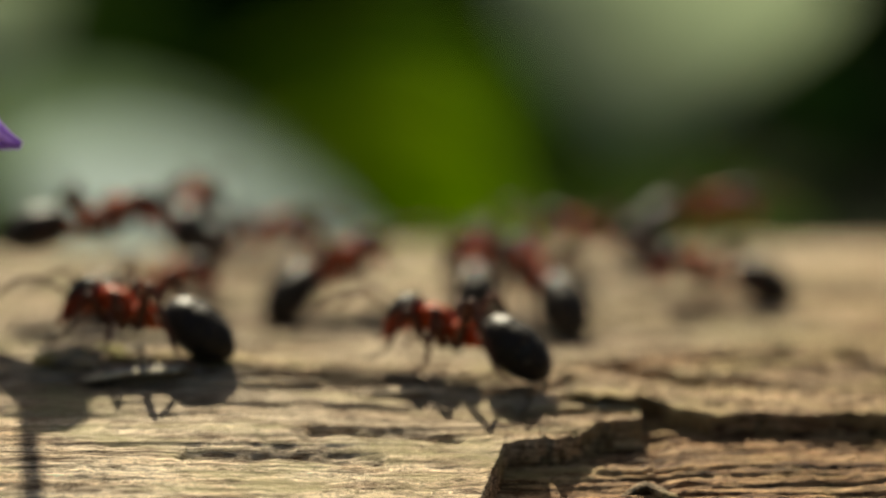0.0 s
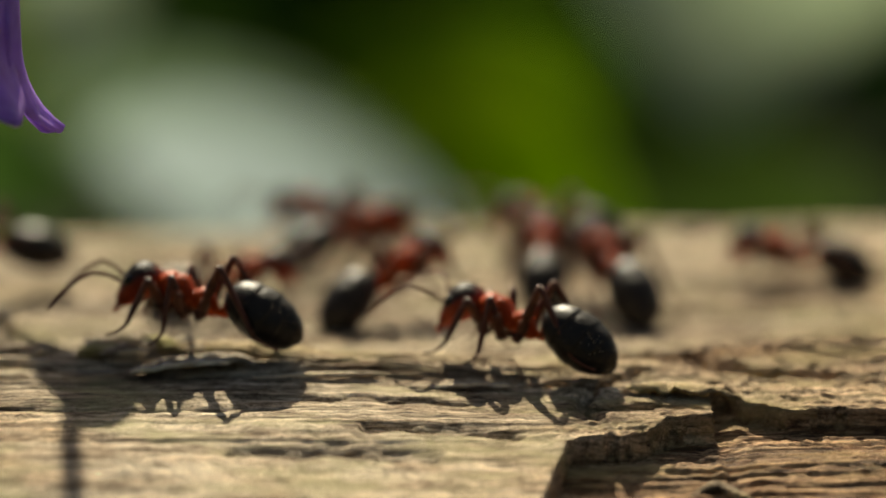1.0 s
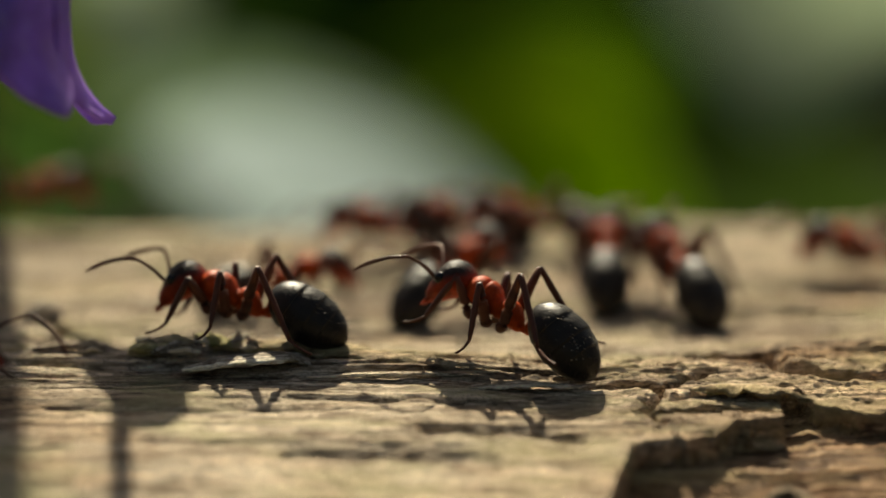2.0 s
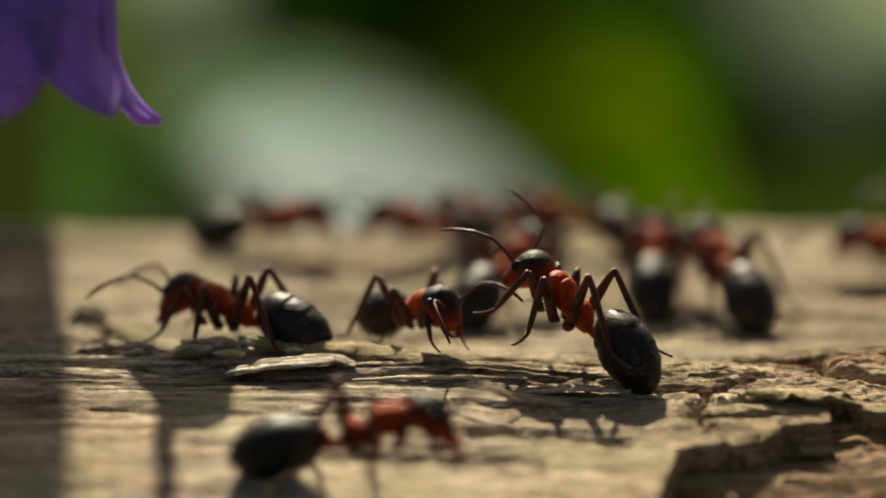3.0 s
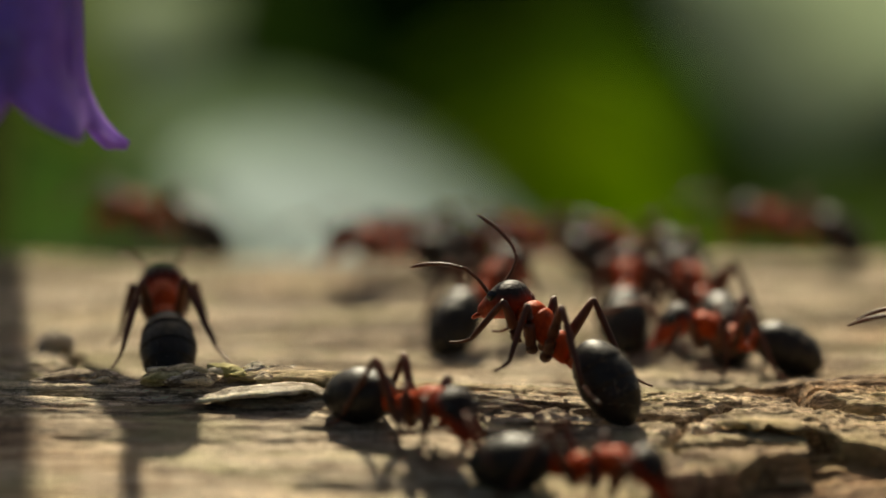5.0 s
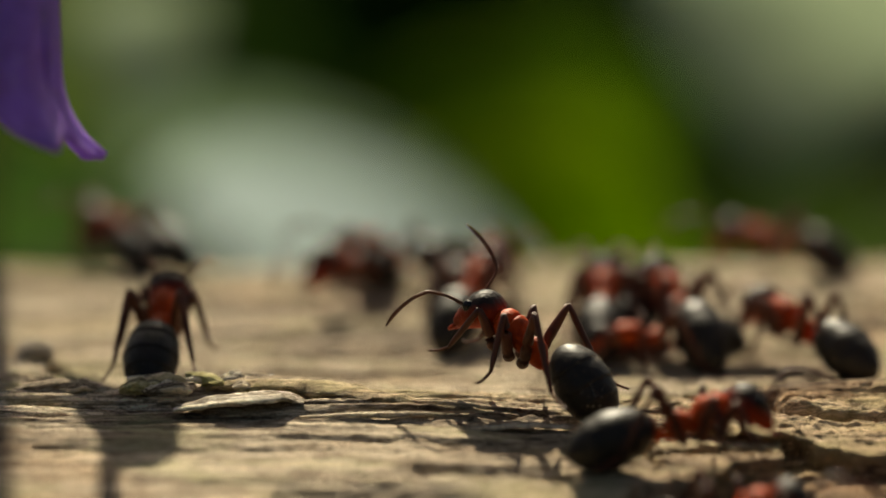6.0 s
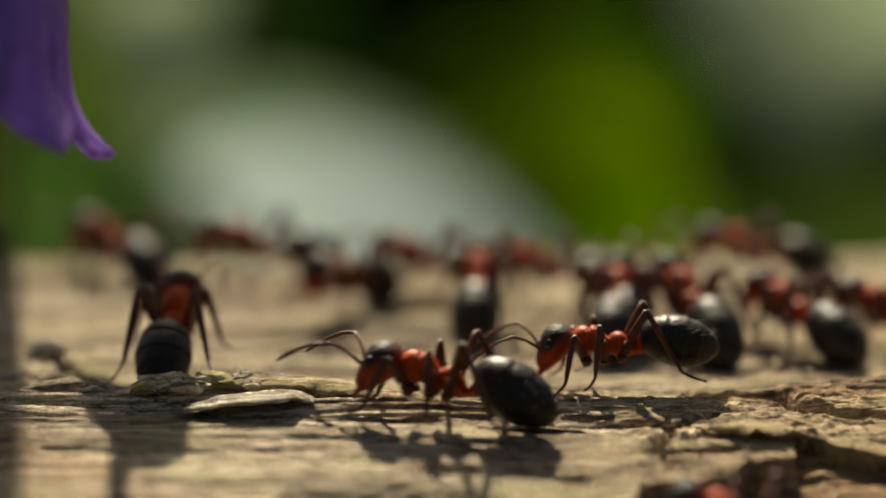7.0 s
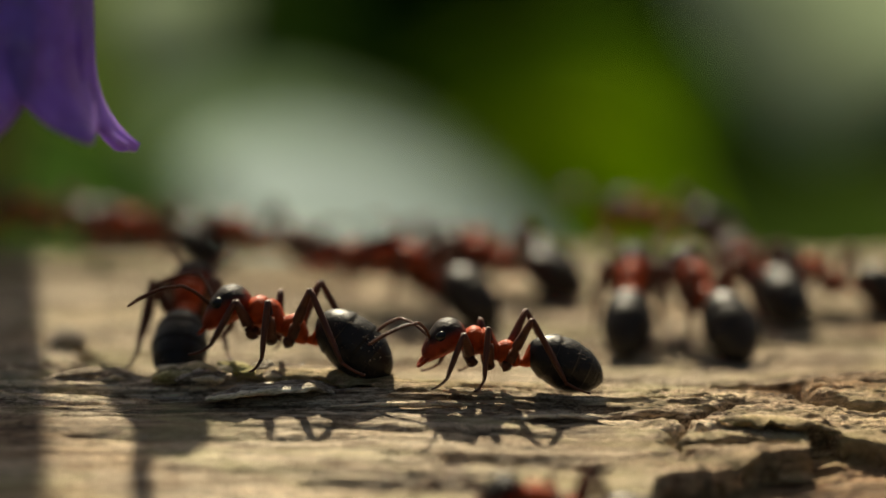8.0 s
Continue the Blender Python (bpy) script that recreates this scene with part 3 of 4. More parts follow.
# ---- chips and crumbs of wood on the beam ----
def wood_chip(name, line, radii, flat, label, mat=CHIP, rough=0.16):
    """A broken sliver of wood lying along the line (mm)."""
    bm = bmesh.new()
    first = Vector(line[0])
    tube(bm, [tuple(Vector(p) - first) for p in line], radii, sides=10, steps=7, flat=flat)
    for v in bm.verts:
        q = v.co / MM
        v.co += rough * max(radii) * MM * (noise.noise_vector(q * 1.9 + first) + 0.6 * noise.noise_vector(q * 5 + first))
    ob = finish(name, bm, mat, smooth=False)
    ob.location = first * MM
    return tagged(ob, label, "wood chip")


def wood_shard(line, widths, thick, tilt, curl, label, mat=WOOD, rough=0.1, category="splinter"):
    """A thin torn plate of wood along the line (mm), tilted across it and curled at its edges."""
    bm = bmesh.new()
    first = Vector(line[0])
    rail = spline([tuple(p) for p in line], 9)
    n = len(rail)
    loops = []
    for i, p in enumerate(rail):
        u = i / (n - 1)
        w = float(np.interp(u, np.linspace(0, 1, len(widths)), widths))
        a = Vector(rail[max(0, i - 1)])
        way = (Vector(rail[min(n - 1, i + 1)]) - a).normalized()
        side = Vector((-way.y, way.x, 0)).normalized()
        side = (side * math.cos(radians(tilt)) + Vector((0, 0, math.sin(radians(tilt))))).normalized()
        up = way.cross(side)
        ring = []
        for face in (1, -1):
            for j in range(9):
                v = (j / 4 - 1) * face
                t = 0.5 * thick * face * (1 - 0.75 * v * v) * min(1.0, 0.25 + 6 * min(u, 1 - u))
                q = Vector(p) - first + side * (w * v) + up * (t + curl * v * v * w)
                jag = noise.noise_vector(q * 1.7 + first) * 0.8 + noise.noise_vector(q * 5.2 + first) * 0.5
                ring.append(bm.verts.new((q + jag * rough * (0.6 + abs(v))) * MM))
        loops.append(ring)
    for p, q in zip(loops, loops[1:]):
        for j in range(18):
            k = (j + 1) % 18
            bm.faces.new((p[j], p[k], q[k], q[j]))
    bm.faces.new(loops[0][::-1])
    bm.faces.new(loops[-1])
    bmesh.ops.recalc_face_normals(bm, faces=bm.faces)
    ob = finish("wood_splinter", bm, mat)
    ob.location = first * MM
    return tagged(ob, label, category)


wood_shard(((-7.6, -3.3, 0.0), (-6.3, -3.0, 0.22), (-4.9, -2.9, 0.36), (-3.8, -2.8, 0.38), (-2.9, -2.8, 0.2)), (0.25, 0.75, 0.95, 0.9, 0.35), 0.3, -2.0, -0.05, "long pale splinter lying on the grey beam", CHIP, 0.08)
wood_shard(((-6.6, -0.9, 0.32), (-4.6, -0.9, 0.55), (-2.4, -1.4, 0.45), (-0.2, -2.3, 0.28), (1.5, -3.1, 0.0)), (0.3, 0.8, 0.75, 0.6, 0.15), 0.34, 3.0, -0.12, "lifted brown plate torn off the grain", BROWN_WOOD, 0.16)
wood_shard(((11.0, -4.9, -0.42), (12.4, -5.0, -0.32), (13.8, -5.3, -0.42), (15.2, -5.9, -0.66)), (0.3, 0.7, 0.6, 0.08), 0.26, 3.0, -0.1, "lifted brown plate torn off the grain", BROWN_WOOD, 0.18)
wood_shard(((3.0, -4.6, -0.42), (5.0, -4.5, -0.30), (7.2, -4.7, -0.40)), (0.12, 0.35, 0.08), 0.16, 2.0, -0.1, "thin pale splinter lifted off the grain", WOOD, 0.1)
wood_chip("wood_chip", ((-14.6, 7.0, -0.6), (-14.1, 7.2, 0.0), (-13.5, 7.3, -0.3)), (0.4, 0.62, 0.35), 0.9, "small pale lump of wood on the beam")
wood_shard(((-13.4, 4.6, -0.75), (-12.4, 4.8, -0.62), (-11.2, 4.6, -0.8)), (0.4, 0.8, 0.3), 0.3, 0.0, -0.2, "yellow-green crust of lichen on the beam", LICHEN, 0.2, "lichen")
wood_chip("wood_chip", ((-14.2, -0.6, 0.05), (-12.6, -0.3, 0.30), (-11.2, -0.3, 0.28), (-9.6, -0.7, 0.05)), (0.10, 0.36, 0.34, 0.12), 0.45, "lifted brown sliver along the beam's ridge", WOOD)
wood_chip("wood_chip", ((-4.6, -0.2, 0.28), (-3.0, -0.5, 0.3), (-1.2, -0.9, 0.18), (0.6, -1.5, 0.0)), (0.08, 0.24, 0.22, 0.08), 0.5, "thin brown splinter lifted off the grain", WOOD)
wood_chip("wood_chip", ((-5.6, -0.9, 0.20), (-4.2, -1.1, 0.30), (-2.6, -1.5, 0.18), (-1.4, -2.0, 0.0)), (0.10, 0.30, 0.24, 0.06), 0.5, "thin brown splinter lifted off the grain", WOOD)
wood_chip("wood_chip", ((-3.0, -3.7, -0.2), (0.0, -3.8, -0.08), (3.4, -3.5, -0.2)), (0.06, 0.16, 0.05), 0.7, "thin brown splinter lifted off the grain", WOOD)
wood_chip("wood_chip", ((12.6, -11.2, -3.0), (13.6, -10.8, -2.7), (14.4, -11.4, -2.9), (15.2, -11.0, -3.2)), (0.10, 0.26, 0.24, 0.08), 0.7, "curled brown shaving below the broken ledge", BROWN_WOOD)
crumbs = random.Random(21)
for _ in range(48):
    cx, cy = crumbs.gauss(-6.6, 1.9), crumbs.gauss(-0.5, 0.6)
    r = crumbs.uniform(0.14, 0.42)
    cz = float(surf0(np.array(cx), np.array(cy))) + 0.35 * r
    turn = crumbs.uniform(-0.6, 0.6)
    reach = Vector((math.cos(turn), math.sin(turn), crumbs.uniform(-0.15, 0.15))) * r * crumbs.uniform(1.0, 2.6)
    wood_chip("wood_crumb", tuple(tuple(Vector((cx, cy, cz)) + reach * k) for k in (-1, 0, 1)), (0.35 * r, r, 0.3 * r), 0.7, "small crumb of dry wood on the beam", crumbs.choice((CHIP, CHIP, WOOD, LICHEN)), 0.4)


# ---- ants ----
LEGS = (  # hip, knee, ankle, toe for one side; y is mirrored
    ((0.75, 0.34, 1.45), (1.50, 0.90, 2.75), (2.20, 1.20, 1.00), (2.85, 1.35, 0.60)),
    ((0.05, 0.38, 1.35), (0.10, 1.20, 3.05), (0.20, 1.75, 1.00), (0.50, 2.15, 0.60)),
    ((-0.55, 0.38, 1.35), (-1.50, 1.10, 3.55), (-2.85, 1.60, 1.00), (-3.80, 1.90, 0.60)),
)
STAND = 1.45  # height of the turning point of a standing ant over its feet


def build_ant():
    ant = tagged(new("ant"), "red and black wood ant walking on the beam", "ant", "ants on the beam")
    # middle body: a humped front, a saddle and a rounded rear
    bm = bmesh.new()
    loft(bm, ((1.42, 2.25, 0.10, 0.10), (1.28, 2.28, 0.36, 0.34), (0.95, 2.36, 0.59, 0.57), (0.62, 2.36, 0.61, 0.58), (0.50, 2.32, 0.54, 0.51),
              (0.38, 2.34, 0.59, 0.58), (0.10, 2.24, 0.55, 0.56), (-0.12, 2.05, 0.44, 0.44), (-0.24, 1.98, 0.37, 0.37), (-0.36, 1.99, 0.42, 0.44),
              (-0.60, 2.00, 0.47, 0.52), (-0.88, 1.92, 0.44, 0.49), (-1.12, 1.75, 0.30, 0.32), (-1.25, 1.66, 0.10, 0.12)))
    part("thorax", bm, RED, ant, "rust-red humped thorax").matrix_basis = Matrix()
    bm = bmesh.new()
    loft(bm, ((-1.10, 1.62, 0.14, 0.12), (-1.36, 1.66, 0.20, 0.20), (-1.52, 1.92, 0.36, 0.48), (-1.62, 1.90, 0.32, 0.44), (-1.76, 1.66, 0.18, 0.18), (-2.05, 1.60, 0.15, 0.14)), sides=16)
    part("waist", bm, RED, ant, "red waist scale")
    # rear body with overlapping plates
    bm = bmesh.new()
    plates = [(1.60, 0.0, 0.10, 0.10), (1.52, 0.0, 0.36, 0.36), (1.28, 0.0, 0.70, 0.68)]
    for x, r in ((0.95, 0.93), (0.70, 1.04), (0.65, 1.005), (0.30, 1.105), (-0.08, 1.13), (-0.13, 1.09), (-0.40, 1.055), (-0.68, 0.985), (-0.73, 0.945), (-0.98, 0.80), (-1.16, 0.66), (-1.20, 0.63), (-1.36, 0.44), (-1.48, 0.22)):
        plates.append((x, 0.0, r, r * 0.98))
    plates.append((-1.54, -0.02, 0.05, 0.05))
    loft(bm, plates, sides=28, steps=3)
    rear = part("gaster", bm, BLACK, ant, "glossy black rounded abdomen")
    rear.matrix_basis = pose(-3.05 * MM, 0, 1.72 * MM, 0, -30, 0) @ Matrix.Diagonal((1.10, 0.97, 0.97, 1))
    bm = bmesh.new()
    hairs = random.Random(5)
    for _ in range(120):
        a, x = hairs.uniform(-0.25, math.pi + 0.25), hairs.uniform(-1.45, 1.2)
        r = float(np.interp(-x, [-p[0] for p in plates], [p[2] for p in plates]))
        root = Vector((x, r * math.cos(a) * 0.98, r * math.sin(a) * 0.98))
        tip = root + Vector((-0.10 + hairs.uniform(-0.05, 0.05), 0.12 * math.cos(a), 0.12 * math.sin(a))) * hairs.uniform(0.7, 1.5)
        tube(bm, [tuple(root), tuple(tip)], (0.007, 0.003), sides=3, steps=1)
    tagged(part("bristles", bm, HAIR, rear, "short pale bristles"), kind="stuff")
    for x, r in ((0.685, 1.028), (-0.095, 1.113), (-0.695, 0.968)):
        bm = bmesh.new()
        rim = [(x, r * math.cos(a), r * 0.98 * math.sin(a)) for a in (2 * math.pi * i / 28 for i in range(29))]
        tube(bm, rim, [0.012] * 29, sides=5, steps=1)
        part("plate_rim", bm, RIM, rear, "thin pale rim of a plate")
    # head: black above, red cheeks
    bm = bmesh.new()
    loft(bm, ((0.92, -0.26, 0.26, 0.14), (0.80, -0.22, 0.42, 0.28), (0.30, -0.06, 0.62, 0.48), (-0.15, 0.04, 0.74, 0.60), (-0.55, 0.05, 0.72, 0.56), (-0.85, 0.02, 0.48, 0.38), (-0.98, 0.0, 0.16, 0.14)))
    head = part("head", bm, HEAD, ant, "head dark above with red cheeks")
    head.matrix_basis = pose(2.10 * MM, 0, 2.25 * MM, 0, 34, 0) @ Matrix.Diagonal((1.08, 1.14, 1.16, 1))
    for s in (-1, 1):
        bm = bmesh.new()
        blob(bm, (-0.05, 0.62 * s, 0.24), (0.24, 0.13, 0.19))
        part("eye", bm, EYE, head, "small black oval eye")
        bm = bmesh.new()
        tube(bm, [(0.68, 0.28 * s, -0.28), (0.98, 0.30 * s, -0.36), (1.22, 0.12 * s, -0.44), (1.26, -0.04 * s, -0.46)], (0.15, 0.13, 0.08, 0.03), flat=0.6)
        part("mandible", bm, RED, head, "dark red curved jaw")
    bm = bmesh.new()
    tube(bm, [(1.2, 0, 2.15), (1.5, 0, 2.25)], (0.2, 0.2))
    part("neck", bm, RED, ant)
    for s in (1, -1):
        for hip, knee, ankle, toe in LEGS:
            h, k, a, t = (Vector((p[0], p[1] * s, p[2])) for p in (hip, knee, ankle, toe))
            bm = bmesh.new()
            tube(bm, [(0, 0, 0.12), tuple((k - h) * 0.16 + Vector((0, 0, -0.14))), tuple((k - h) * 0.45), tuple(k - h)], (0.24, 0.20, 0.215, 0.12), sides=10, steps=4)
            leg = part("leg", bm, LIMB, ant, "dark brown jointed leg")
            leg.matrix_basis = Matrix.Translation(h * MM)
            bm = bmesh.new()
            tube(bm, [(0, 0, 0.03), tuple((a - k) * 0.3), tuple((a - k) * 0.75), tuple(a - k)], (0.10, 0.13, 0.115, 0.07), sides=8)
            d = a - k
            for f in (0.86, 0.93, 1.0):
                tube(bm, [tuple(d * f), tuple(d * f + Vector((0.05, 0.10 * s, -0.12)))], (0.02, 0.008), sides=4, steps=1)
            shin = part("shin", bm, LIMB, leg)
            shin.matrix_basis = Matrix.Translation((k - h) * MM)
            bm = bmesh.new()
            g = t - a
            tube(bm, [(0, 0, 0), tuple(g * 0.4 + Vector((0, 0, -0.06))), tuple(g * 0.8 + Vector((0, 0, -0.04))), tuple(g), tuple(g + Vector((0.10, 0.05 * s, -0.02)))], (0.07, 0.055, 0.045, 0.05, 0.02), sides=6)
            foot = part("foot", bm, LIMB, leg)
            foot.matrix_basis = Matrix.Translation((a - h) * MM)
        bm = bmesh.new()
        tube(bm, [(0, 0, 0), (0.45, 0.45 * s, 0.42), (0.95, 0.85 * s, 0.66), (1.15, 0.98 * s, 0.62)], (0.08, 0.062, 0.066, 0.075), sides=8)
        joints = [(1.15, 0.98 * s, 0.62), (1.55, 1.05 * s, 0.48), (2.0, 1.08 * s, 0.20), (2.45, 1.06 * s, -0.15), (2.85, 1.0 * s, -0.55)]
        tube(bm, joints, (0.066, 0.068, 0.075, 0.078, 0.04), sides=8, steps=5)
        feeler = part("antenna", bm, LIMB, ant, "thin elbowed antenna")
        feeler.matrix_basis = Matrix.Translation(Vector((2.62, 0.26 * s, 2.30)) * MM)
    return ant


